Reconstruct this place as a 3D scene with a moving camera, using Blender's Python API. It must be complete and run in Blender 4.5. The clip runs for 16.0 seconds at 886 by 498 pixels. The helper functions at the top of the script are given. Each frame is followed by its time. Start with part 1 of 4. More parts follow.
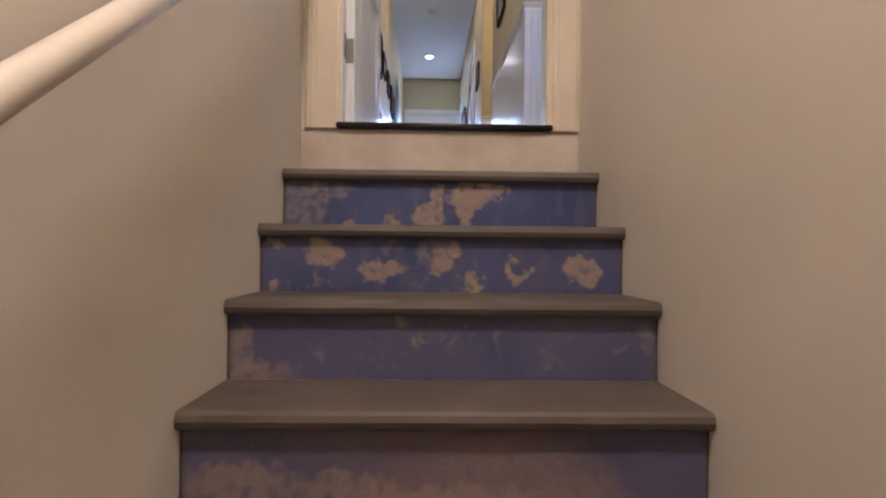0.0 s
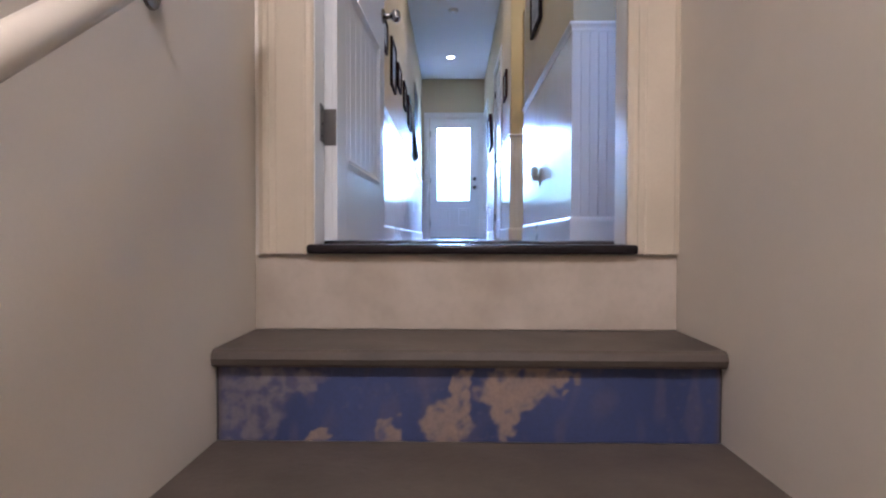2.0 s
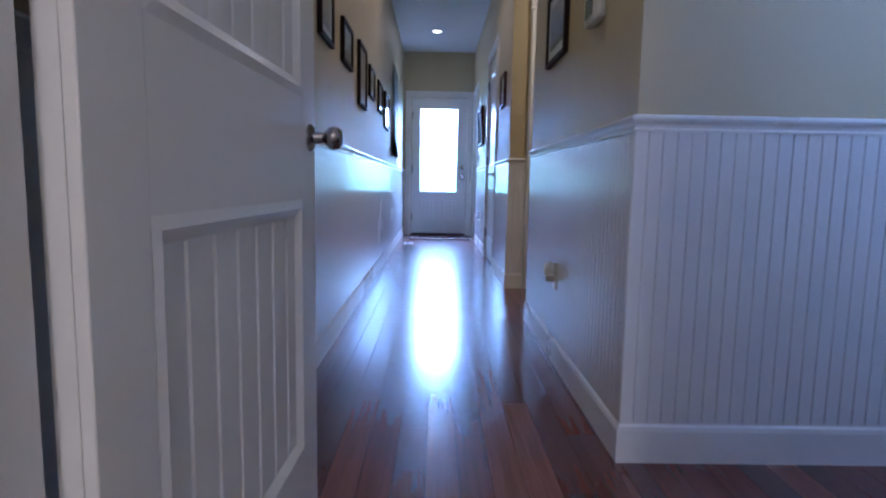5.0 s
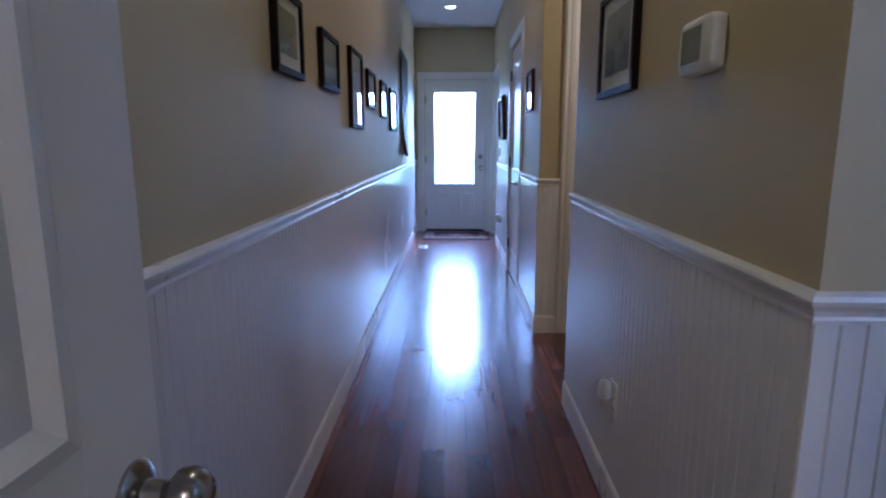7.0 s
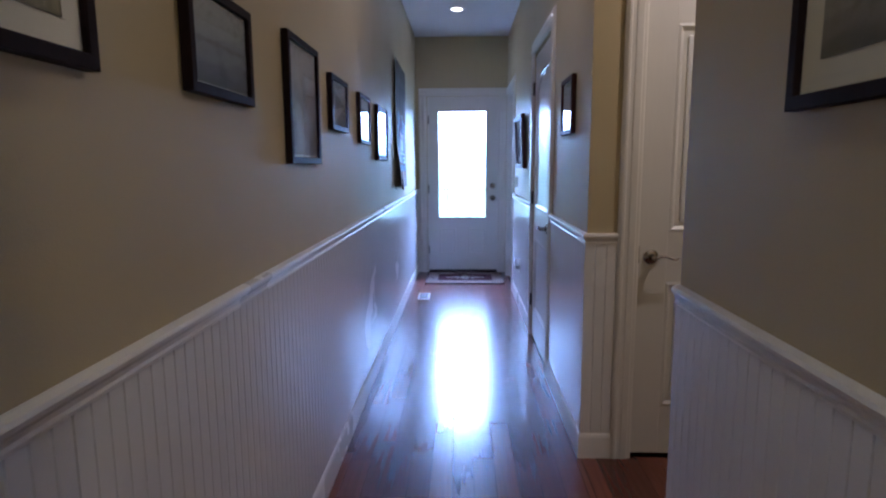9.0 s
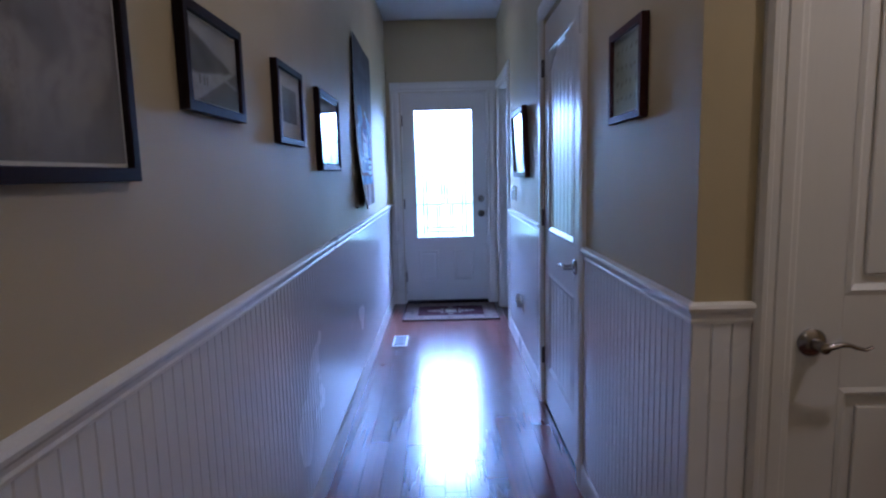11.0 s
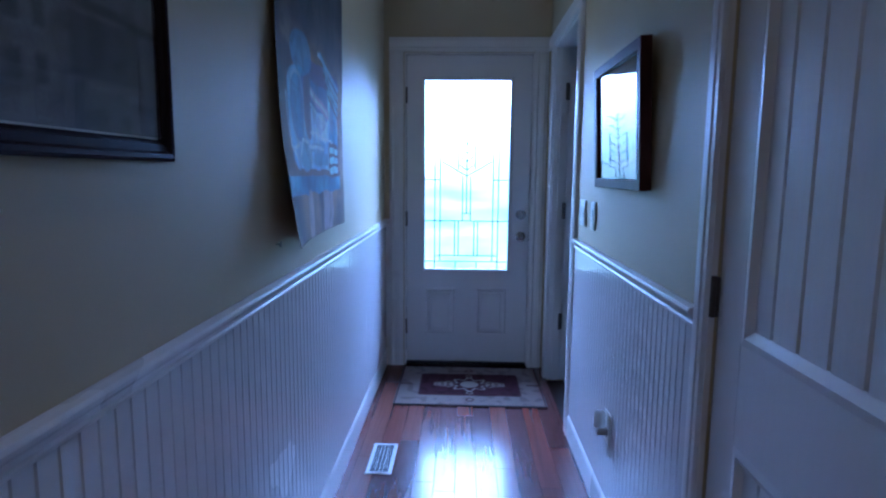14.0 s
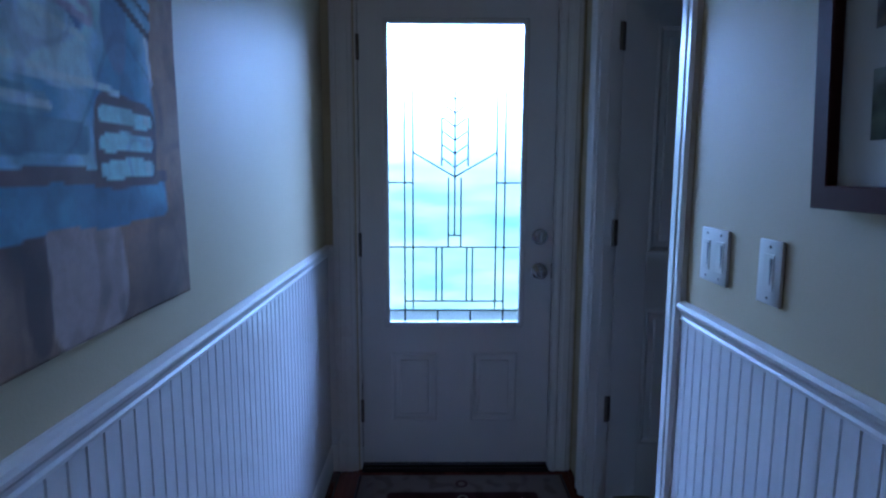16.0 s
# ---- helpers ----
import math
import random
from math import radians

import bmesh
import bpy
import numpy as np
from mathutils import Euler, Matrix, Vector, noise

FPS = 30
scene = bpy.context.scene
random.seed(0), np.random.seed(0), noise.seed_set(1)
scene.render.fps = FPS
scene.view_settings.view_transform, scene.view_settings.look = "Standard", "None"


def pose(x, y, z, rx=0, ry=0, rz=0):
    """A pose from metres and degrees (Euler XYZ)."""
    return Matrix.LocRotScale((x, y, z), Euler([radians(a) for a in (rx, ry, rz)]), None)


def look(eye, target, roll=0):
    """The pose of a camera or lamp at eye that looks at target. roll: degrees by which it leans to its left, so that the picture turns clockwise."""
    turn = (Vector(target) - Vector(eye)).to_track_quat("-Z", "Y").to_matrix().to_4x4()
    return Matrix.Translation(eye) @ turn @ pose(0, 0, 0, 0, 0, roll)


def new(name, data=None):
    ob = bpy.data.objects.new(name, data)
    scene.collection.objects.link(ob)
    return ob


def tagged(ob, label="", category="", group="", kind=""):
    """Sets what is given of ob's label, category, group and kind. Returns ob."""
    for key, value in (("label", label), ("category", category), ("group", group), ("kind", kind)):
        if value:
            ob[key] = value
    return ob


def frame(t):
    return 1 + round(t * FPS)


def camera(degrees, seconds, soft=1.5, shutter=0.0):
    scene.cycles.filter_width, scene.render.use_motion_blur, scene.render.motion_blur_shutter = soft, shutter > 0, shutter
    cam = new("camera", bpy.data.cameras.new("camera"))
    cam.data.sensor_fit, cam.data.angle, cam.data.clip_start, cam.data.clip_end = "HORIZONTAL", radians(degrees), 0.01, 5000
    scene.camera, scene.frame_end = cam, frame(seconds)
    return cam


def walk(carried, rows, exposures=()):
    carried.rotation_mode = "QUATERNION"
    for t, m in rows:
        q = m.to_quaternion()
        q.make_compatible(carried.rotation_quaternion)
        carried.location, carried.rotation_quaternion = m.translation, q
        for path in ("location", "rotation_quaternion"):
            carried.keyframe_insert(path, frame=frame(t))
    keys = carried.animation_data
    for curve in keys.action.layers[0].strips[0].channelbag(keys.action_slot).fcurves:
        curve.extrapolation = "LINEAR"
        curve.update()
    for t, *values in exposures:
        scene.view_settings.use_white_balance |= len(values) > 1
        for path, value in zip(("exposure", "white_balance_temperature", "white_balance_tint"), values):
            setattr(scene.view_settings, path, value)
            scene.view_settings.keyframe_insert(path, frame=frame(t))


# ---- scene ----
cam = camera(75.1, 16.0, soft=2.3)
PATH = [
    (0, (0.35, 0.57, -0.472), (0.401, 2.57, -0.458), 0.6),
    (0.5, (0.356, 0.745, -0.35), (0.348, 2.745, -0.335), 0.7),
    (1, (0.338, 0.94, -0.203), (0.375, 2.939, -0.235), 0.9),
    (1.5, (0.353, 1.115, -0.097), (0.365, 3.115, -0.12), 0.8),
    (2, (0.359, 1.29, 0.017), (0.328, 3.289, -0.02), 0.1),
    (2.5, (0.336, 1.483, 0.147), (0.369, 3.481, 0.064), 0.6),
    (3, (0.34, 1.639, 0.266), (0.397, 3.634, 0.141), 0.4),
    (3.5, (0.341, 1.806, 0.377), (0.369, 3.801, 0.244), 0.4),
    (4, (0.326, 1.985, 0.521), (0.379, 3.979, 0.377), 0.7),
    (6.5, (0.415, 2.874, 1.124), (0.371, 4.842, 0.77), 0.9),
    (7, (0.376, 3.1, 1.208), (0.339, 5.067, 0.85), -0.0),
    (7.5, (0.395, 3.305, 1.291), (0.414, 5.271, 0.924), -1.2),
    (8, (0.436, 3.589, 1.301), (0.452, 5.564, 0.987), -0.2),
    (8.5, (0.409, 3.917, 1.287), (0.354, 5.895, 0.996), 0.3),
    (9, (0.384, 4.302, 1.286), (0.317, 6.28, 0.996), -0.3),
    (11.5, (0.359, 5.777, 1.293), (0.364, 7.762, 1.046), -1.5),
    (12, (0.372, 6.099, 1.293), (0.367, 8.085, 1.057), -1.2),
    (12.5, (0.403, 6.401, 1.298), (0.336, 8.386, 1.061), -0.0),
    (13, (0.367, 6.708, 1.298), (0.282, 8.691, 1.054), -0.1),
    (13.5, (0.353, 7.019, 1.285), (0.291, 9.002, 1.036), -0.6),
    (14, (0.362, 7.361, 1.298), (0.294, 9.343, 1.039), 0.5),
    (14.5, (0.335, 7.692, 1.305), (0.288, 9.676, 1.056), -0.3),
    (15, (0.327, 8.028, 1.294), (0.317, 10.015, 1.064), 0.1),
    (15.5, (0.347, 8.391, 1.301), (0.327, 10.377, 1.062), 1.0),
    (16, (0.306, 8.767, 1.305), (0.33, 10.749, 1.039), 0.2),
]
walk(cam, [(t, look(eye, target, roll)) for t, eye, target, roll in PATH],
     exposures=[(0.0, 0.67, 6150, 11), (0.5, 0.68, 5550, 11), (1.0, 0.70, 5250, 11), (2.0, 0.55, 5320, 11), (4.0, -0.04, 5120, 12), (6.5, -0.46, 5300, 12), (9.0, -0.56, 5500, 16),
                (11.5, -0.92, 5100, 17), (12.5, -1.07, 5000, 16), (14.5, -1.56, 4850, 10), (15.0, -1.72, 4850, 9), (16.0, -2.2, 5150, 9)])

# ---- world and light ----
world = bpy.data.worlds.new("world")
scene.world = world
world.use_nodes = True
wn = world.node_tree
sky = wn.nodes.new("ShaderNodeTexSky")
sky.sky_type, sky.sun_disc = "NISHITA", False
sky.sun_elevation, sky.sun_rotation = radians(35), radians(160)
wn.links.new(sky.outputs[0], wn.nodes["Background"].inputs[0])
wn.nodes["Background"].inputs[1].default_value = 0.08

DAY = (0.38, 0.54, 0.98)
WARM = (1.0, 0.80, 0.62)
STAIRC = (1.0, 0.84, 0.75)
SKY_GLOW, LOW_GLOW, SIDE_GLOW = 160.0, 7.5, 9.5
STAIR_W, HALL_W, PASSAGE_W = 48.0, 6.5, 15.0


def lamp(name, x, y, z, watts, size, color):
    d = bpy.data.lights.new(name, "AREA")
    d.shape, d.size, d.energy, d.color = "DISK", size, watts, color
    ob = new(name, d)
    ob.matrix_world = pose(x, y, z)
    return ob


CEIL = 2.732
lamp("stair_light", 0.39, 0.3, 2.40, STAIR_W, 0.42, STAIRC)
lamp("hall_light_far", 0.333, 9.98, CEIL - 0.03, HALL_W * 0.3, 0.09, (1.0, 0.9, 0.95))
lamp("hall_light_middle", 0.35, 7.2, CEIL - 0.03, HALL_W * 0.6, 0.09, (1.0, 0.83, 0.8))
lamp("hall_light_near", 0.37, 4.35, CEIL - 0.03, HALL_W * 0.64, 0.09, (1.0, 0.84, 0.5))
lamp("passage_light", 1.75, 6.2, CEIL - 0.03, PASSAGE_W, 0.09, WARM)


# ---- materials ----
def nodes(name):
    m = bpy.data.materials.new(name)
    m.use_nodes = True
    t = m.node_tree
    return m, t, t.nodes["Principled BSDF"]


def put(t, kind, **ins):
    n = t.nodes.new("ShaderNode" + kind)
    for k, v in ins.items():
        n.inputs[k].default_value = v
    return n


def mixc(t, fac, a, b, how="MIX"):
    n = t.nodes.new("ShaderNodeMix")
    n.data_type, n.blend_type = "RGBA", how
    for sock, v in ((n.inputs[0], fac), (n.inputs[6], a), (n.inputs[7], b)):
        if isinstance(v, bpy.types.NodeSocket):
            t.links.new(v, sock)
        elif isinstance(v, (int, float)):
            sock.default_value = v
        else:
            sock.default_value = (*v, 1)
    return n.outputs[2]


def ramp(t, src, a, b):
    n = t.nodes.new("ShaderNodeMapRange")
    n.inputs[1].default_value, n.inputs[2].default_value = a, b
    t.links.new(src, n.inputs[0])
    return n.outputs[0]


def coords(t, scale=(1, 1, 1)):
    g = t.nodes.new("ShaderNodeNewGeometry")
    v = t.nodes.new("ShaderNodeVectorMath")
    v.operation = "MULTIPLY"
    v.inputs[1].default_value = scale
    t.links.new(g.outputs["Position"], v.inputs[0])
    return v.outputs[0]


def noise_of(t, vec, scale, detail=4.0, rough=0.55):
    n = put(t, "TexNoise", Scale=scale, Detail=detail, Roughness=rough)
    t.links.new(vec, n.inputs["Vector"])
    return n.outputs[0]


def surface(name, base, dark=None, rough=0.5, metal=0.0, big=1.3, fine=90.0, amount=0.6, bump=0.05, coat=0.0, stretch=(1, 1, 1), vary=0.0, spec=0.5):
    """Base colour with broad blotches and fine grain, uneven gloss, small relief."""
    m, t, p = nodes(name)
    dark = dark or tuple(0.8 * c for c in base)
    v = coords(t, stretch)
    broad, grain = noise_of(t, v, big), noise_of(t, v, fine, 3.0)
    c = mixc(t, ramp(t, broad, 0.35, 0.7), base, mixc(t, amount, base, dark))
    c = mixc(t, ramp(t, grain, 0.45, 0.75), c, mixc(t, 0.3 * amount, c, dark))
    if vary:
        info = t.nodes.new("ShaderNodeObjectInfo")
        c = mixc(t, ramp(t, info.outputs["Random"], 0.0, 1.0 / vary), c, dark)
    t.links.new(c, p.inputs["Base Color"])
    r = t.nodes.new("ShaderNodeMapRange")
    r.inputs[3].default_value, r.inputs[4].default_value = rough * 0.85, min(1, rough * 1.2)
    t.links.new(broad, r.inputs[0])
    t.links.new(r.outputs[0], p.inputs["Roughness"])
    p.inputs["Metallic"].default_value = metal
    p.inputs["Coat Weight"].default_value = coat
    p.inputs["Coat Roughness"].default_value = 0.12
    p.inputs["Specular IOR Level"].default_value = spec
    if bump:
        b = put(t, "Bump", Strength=bump, Distance=0.004)
        t.links.new(grain, b.inputs["Height"])
        t.links.new(b.outputs[0], p.inputs["Normal"])
    return m


WALL = surface("khaki_wall_paint", (0.505, 0.425, 0.26), (0.435, 0.36, 0.215), 0.55, fine=220, bump=0.12, amount=0.5)
STAIRWALL = surface("beige_stair_paint", (0.68, 0.615, 0.53), (0.59, 0.53, 0.45), 0.5, fine=160, bump=0.1, amount=0.6)
TRIM = surface("white_trim_paint", (0.78, 0.77, 0.75), (0.66, 0.64, 0.6), 0.28, fine=120, bump=0.04, amount=0.4)
CREAM = surface("cream_trim_paint", (0.585, 0.5, 0.385), (0.47, 0.395, 0.285), 0.36, fine=110, bump=0.08, amount=0.7, big=3.0)
BOARD = surface("white_beadboard_paint", (0.76, 0.755, 0.75), (0.66, 0.65, 0.64), 0.25, coat=0.5, fine=140, bump=0.04, amount=0.4)
RAILP = surface("cream_handrail_paint", (0.62, 0.55, 0.46), (0.52, 0.45, 0.36), 0.3, fine=80, bump=0.05)
CEILING = surface("white_ceiling_paint", (0.74, 0.74, 0.76), (0.68, 0.68, 0.7), 0.8, fine=300, bump=0.2, amount=0.4)
DOORW = surface("white_door_paint", (0.76, 0.755, 0.745), (0.67, 0.66, 0.64), 0.3, fine=90, bump=0.08, amount=0.4, stretch=(1, 1, 0.15))
TREAD = surface("grey_brown_step_paint", (0.092, 0.068, 0.051), (0.058, 0.042, 0.031), 0.55, fine=60, bump=0.25, amount=0.8, big=5.0)
EDGE = surface("dark_gap", (0.035, 0.028, 0.025), rough=0.7)
SILL = surface("black_brown_sill", (0.014, 0.010, 0.012), (0.03, 0.022, 0.02), 0.2, fine=70, stretch=(0.2, 1, 1), bump=0.06, spec=0.2)
STEEL = surface("satin_nickel", (0.40, 0.37, 0.35), (0.25, 0.23, 0.22), 0.22, 1.0, fine=200, bump=0.03)
HINGE = surface("aged_hinge_steel", (0.22, 0.2, 0.18), (0.12, 0.11, 0.1), 0.4, 1.0, fine=120, bump=0.1)
BLACKF = surface("dark_stained_frame", (0.014, 0.008, 0.009), (0.024, 0.014, 0.014), 0.45, fine=80, bump=0.05, spec=0.05)
BROWNF = surface("mahogany_frame", (0.075, 0.028, 0.025), (0.04, 0.016, 0.014), 0.45, fine=80, bump=0.06, spec=0.08)
MATBOARD = surface("off_white_mat_board", (0.84, 0.83, 0.8), (0.78, 0.77, 0.73), 0.85, fine=250, bump=0.05, amount=0.3)
PLASTIC = surface("white_plastic", (0.66, 0.65, 0.6), (0.58, 0.56, 0.5), 0.35, fine=60, bump=0.0, amount=0.3)
DARKH = surface("oil_dark_hinge", (0.13, 0.115, 0.11), (0.07, 0.06, 0.06), 0.45, 0.6)
GREYP = surface("grey_plastic", (0.42, 0.41, 0.4), (0.34, 0.33, 0.32), 0.4, fine=60, bump=0.0)
# grey of the shadow wedges laid on the switch rockers
SHADEWEDGE = surface("grey_rocker_shadow", (0.2, 0.2, 0.21), (0.16, 0.16, 0.17), 0.4)
GLOSSP = surface("glossy_white_plastic", (0.88, 0.88, 0.88), (0.82, 0.82, 0.82), 0.1, coat=0.8)
gt = GLOSSP.node_tree
thin, both = put(gt, "BsdfTranslucent", Color=(0.95, 0.95, 0.95, 1)), put(gt, "MixShader", Fac=0.6)
gt.links.new(gt.nodes["Principled BSDF"].outputs[0], both.inputs[1])
gt.links.new(thin.outputs[0], both.inputs[2])
gt.links.new(both.outputs[0], gt.nodes["Material Output"].inputs[0])
SLOT = surface("dark_slot", (0.03, 0.03, 0.032), rough=0.6)
LCD = surface("grey_green_display", (0.13, 0.16, 0.13), (0.1, 0.125, 0.1), 0.2, fine=50, bump=0.0)
LEAD = surface("dark_lead_came", (0.05, 0.055, 0.06), (0.02, 0.02, 0.022), 0.45, 0.8)
SUB = surface("dark_subfloor", (0.03, 0.016, 0.01), rough=0.8)
VINYL = surface("beige_vinyl_floor", (0.42, 0.38, 0.31), (0.32, 0.28, 0.22), 0.5, fine=40)
PORCH = surface("grey_porch_concrete", (0.35, 0.35, 0.34), (0.25, 0.25, 0.24), 0.8, fine=60, bump=0.3)


def wood_floor():
    m, t, p = nodes("red_brown_hardwood")
    info = t.nodes.new("ShaderNodeObjectInfo")
    cr = t.nodes.new("ShaderNodeValToRGB")
    cr.color_ramp.interpolation = "LINEAR"
    e = cr.color_ramp.elements
    e[0].position, e[0].color = 0.0, (0.08, 0.023, 0.018, 1)
    e[1].position, e[1].color = 1.0, (0.2, 0.075, 0.047, 1)
    for pos, c in ((0.4, (0.118, 0.033, 0.023, 1)), (0.75, (0.155, 0.045, 0.03, 1))):
        k = e.new(pos)
        k.color = c
    t.links.new(info.outputs["Random"], cr.inputs[0])
    off = t.nodes.new("ShaderNodeVectorMath")
    off.operation = "MULTIPLY_ADD"
    g = t.nodes.new("ShaderNodeNewGeometry")
    t.links.new(g.outputs["Position"], off.inputs[0])
    off.inputs[1].default_value = (55, 2.2, 10)
    t.links.new(info.outputs["Random"], off.inputs[2])
    grain = noise_of(t, off.outputs[0], 1.0, 5.0, 0.6)
    pores = noise_of(t, coords(t, (400, 14, 50)), 1.0, 2.0)
    c = mixc(t, ramp(t, grain, 0.4, 0.75), cr.outputs[0], mixc(t, 0.5, cr.outputs[0], (0.05, 0.014, 0.008)))
    c = mixc(t, ramp(t, pores, 0.6, 0.8), c, mixc(t, 0.3, c, (0.03, 0.01, 0.006)))
    t.links.new(c, p.inputs["Base Color"])
    worn = noise_of(t, coords(t), 3.0)
    r = t.nodes.new("ShaderNodeMapRange")
    r.inputs[3].default_value, r.inputs[4].default_value = 0.19, 0.3
    p.inputs["Specular IOR Level"].default_value = 0.42
    p.inputs["Coat Weight"].default_value = 0.3
    p.inputs["Coat Roughness"].default_value = 0.13
    t.links.new(worn, r.inputs[0])
    t.links.new(r.outputs[0], p.inputs["Roughness"])
    b = put(t, "Bump", Strength=0.035, Distance=0.002)
    t.links.new(grain, b.inputs["Height"])
    t.links.new(b.outputs[0], p.inputs["Normal"])
    return m


FLOORWOOD = wood_floor()


def painted(name, rough=0.6, bump=0.1, fine=150.0, sheen=0.0, spec=0.5):
    """Colours painted on a fine sheet, with grain on top."""
    m, t, p = nodes(name)
    a = t.nodes.new("ShaderNodeAttribute")
    a.attribute_name = "paint"
    grain = noise_of(t, coords(t), fine, 3.0)
    c = mixc(t, ramp(t, grain, 0.4, 0.8), a.outputs["Color"], mixc(t, 0.25, a.outputs["Color"], (0.03, 0.03, 0.03)))
    t.links.new(c, p.inputs["Base Color"])
    p.inputs["Roughness"].default_value = rough
    p.inputs["Sheen Weight"].default_value = sheen
    p.inputs["Specular IOR Level"].default_value = spec
    b = put(t, "Bump", Strength=bump, Distance=0.003)
    t.links.new(grain, b.inputs["Height"])
    t.links.new(b.outputs[0], p.inputs["Normal"])
    return m


RISERP = painted("flaking_blue_paint", 0.55, 0.15, 120)
TEXTILE = painted("woven_rug", 0.95, 0.6, 420, 0.0, 0.05)
PRINT = painted("printed_paper", 0.5, 0.03, 200)
POSTERP = painted("satin_poster_paper", 0.75, 0.05, 60)


def clear(name, tint=(1, 1, 1), rough=0.02, bump=0.0, scale=60.0):
    """Thin pane: see-through, with mirror gloss by Fresnel."""
    m, t, p = nodes(name)
    t.nodes.remove(p)
    tr, gl, fr, mx = put(t, "BsdfTransparent"), put(t, "BsdfGlossy", Roughness=rough), put(t, "Fresnel", IOR=1.5), t.nodes.new("ShaderNodeMixShader")
    tr.inputs[0].default_value = (*tint, 1)
    for a, b in ((fr.outputs[0], mx.inputs[0]), (tr.outputs[0], mx.inputs[1]), (gl.outputs[0], mx.inputs[2]), (mx.outputs[0], t.nodes["Material Output"].inputs[0])):
        t.links.new(a, b)
    if bump:
        n = noise_of(t, coords(t), scale, 3.0)
        bm_ = put(t, "Bump", Strength=bump, Distance=0.004)
        t.links.new(n, bm_.inputs["Height"])
        t.links.new(bm_.outputs[0], gl.inputs["Normal"])
    return m


PANE = clear("picture_glass")
DOORGLASS = clear("leaded_door_glass", (0.93, 0.98, 1.0), 0.05, 0.5)


def glow(name, color, strength):
    m, t, p = nodes(name)
    p.inputs["Base Color"].default_value = (0.8, 0.8, 0.8, 1)
    p.inputs["Emission Color"].default_value = (*color, 1)
    p.inputs["Emission Strength"].default_value = strength
    return m


BULB = glow("lit_lamp_lens", (1.0, 0.95, 0.88), 14.0)
SIDEGLOW = glow("overcast_daylight", DAY, SIDE_GLOW)


def outdoors():
    """Overcast sky over a hazy blue-green distance."""
    m, t, p = nodes("overcast_distance")
    t.nodes.remove(p)
    sep = t.nodes.new("ShaderNodeSeparateXYZ")
    t.links.new(coords(t), sep.inputs[0])
    lift = t.nodes.new("ShaderNodeMath")
    lift.operation = "POWER"
    lift.inputs[1].default_value = 2.6
    t.links.new(ramp(t, sep.outputs[2], 0.8, 2.7), lift.inputs[0])
    up = lift.outputs[0]
    n = noise_of(t, coords(t, (0.5, 1, 2.5)), 1.4, 4.0)
    low = mixc(t, ramp(t, n, 0.35, 0.65), (0.3, 0.72, 0.95), (0.72, 1.0, 1.0))
    em1, em2, mx = put(t, "Emission", Strength=LOW_GLOW), put(t, "Emission", Strength=SKY_GLOW), t.nodes.new("ShaderNodeMixShader")
    t.links.new(low, em1.inputs[0])
    em2.inputs[0].default_value = (*DAY, 1)
    for a, b in ((up, mx.inputs[0]), (em1.outputs[0], mx.inputs[1]), (em2.outputs[0], mx.inputs[2]), (mx.outputs[0], t.nodes["Material Output"].inputs[0])):
        t.links.new(a, b)
    return m


OUTDOORS = outdoors()


# ---- builders ----
def box(bm, x0, x1, y0, y1, z0, z1, bevel=0.0, seg=1):
    vs = bmesh.ops.create_cube(bm, size=1.0)["verts"]
    m = Matrix.Translation(((x0 + x1) / 2, (y0 + y1) / 2, (z0 + z1) / 2)) @ Matrix.Diagonal((x1 - x0, y1 - y0, z1 - z0, 1))
    bmesh.ops.transform(bm, matrix=m, verts=vs)
    if bevel:
        es = {e for v in vs for e in v.link_edges}
        bmesh.ops.bevel(bm, geom=list(es), offset=bevel, segments=seg, affect="EDGES", profile=0.5)
    return bm


def B(*a, **k):
    return box(bmesh.new(), *a, **k)


def face(x0, x1, y, z0, z1):
    """One glass face, looking towards -y."""
    bm = bmesh.new()
    bm.faces.new([bm.verts.new(p) for p in ((x0, y, z0), (x1, y, z0), (x1, y, z1), (x0, y, z1))])
    return bm


def prism(bm, pts, length, m=Matrix.Identity(4)):
    """Outline pts (a, b) in the xy plane, run along z for length, then placed by m."""
    lo = [bm.verts.new(m @ Vector((a, b, 0))) for a, b in pts]
    hi = [bm.verts.new(m @ Vector((a, b, length))) for a, b in pts]
    n = len(pts)
    for i in range(n):
        bm.faces.new((lo[i], lo[(i + 1) % n], hi[(i + 1) % n], hi[i]))
    bm.faces.new(lo[::-1])
    bm.faces.new(hi)
    bmesh.ops.recalc_face_normals(bm, faces=bm.faces[:])
    return bm


def lathe(bm, prof, m=Matrix.Identity(4), seg=20):
    """Profile (radius, height) turned about z."""
    rings = []
    for r, h in prof:
        rings.append([bm.verts.new(m @ Vector((r * math.cos(2 * math.pi * i / seg), r * math.sin(2 * math.pi * i / seg), h))) for i in range(seg)])
    for a, b in zip(rings, rings[1:]):
        for i in range(seg):
            bm.faces.new((a[i], a[(i + 1) % seg], b[(i + 1) % seg], b[i]))
    bm.faces.new(rings[0][::-1])
    bm.faces.new(rings[-1])
    bmesh.ops.recalc_face_normals(bm, faces=bm.faces[:])
    return bm


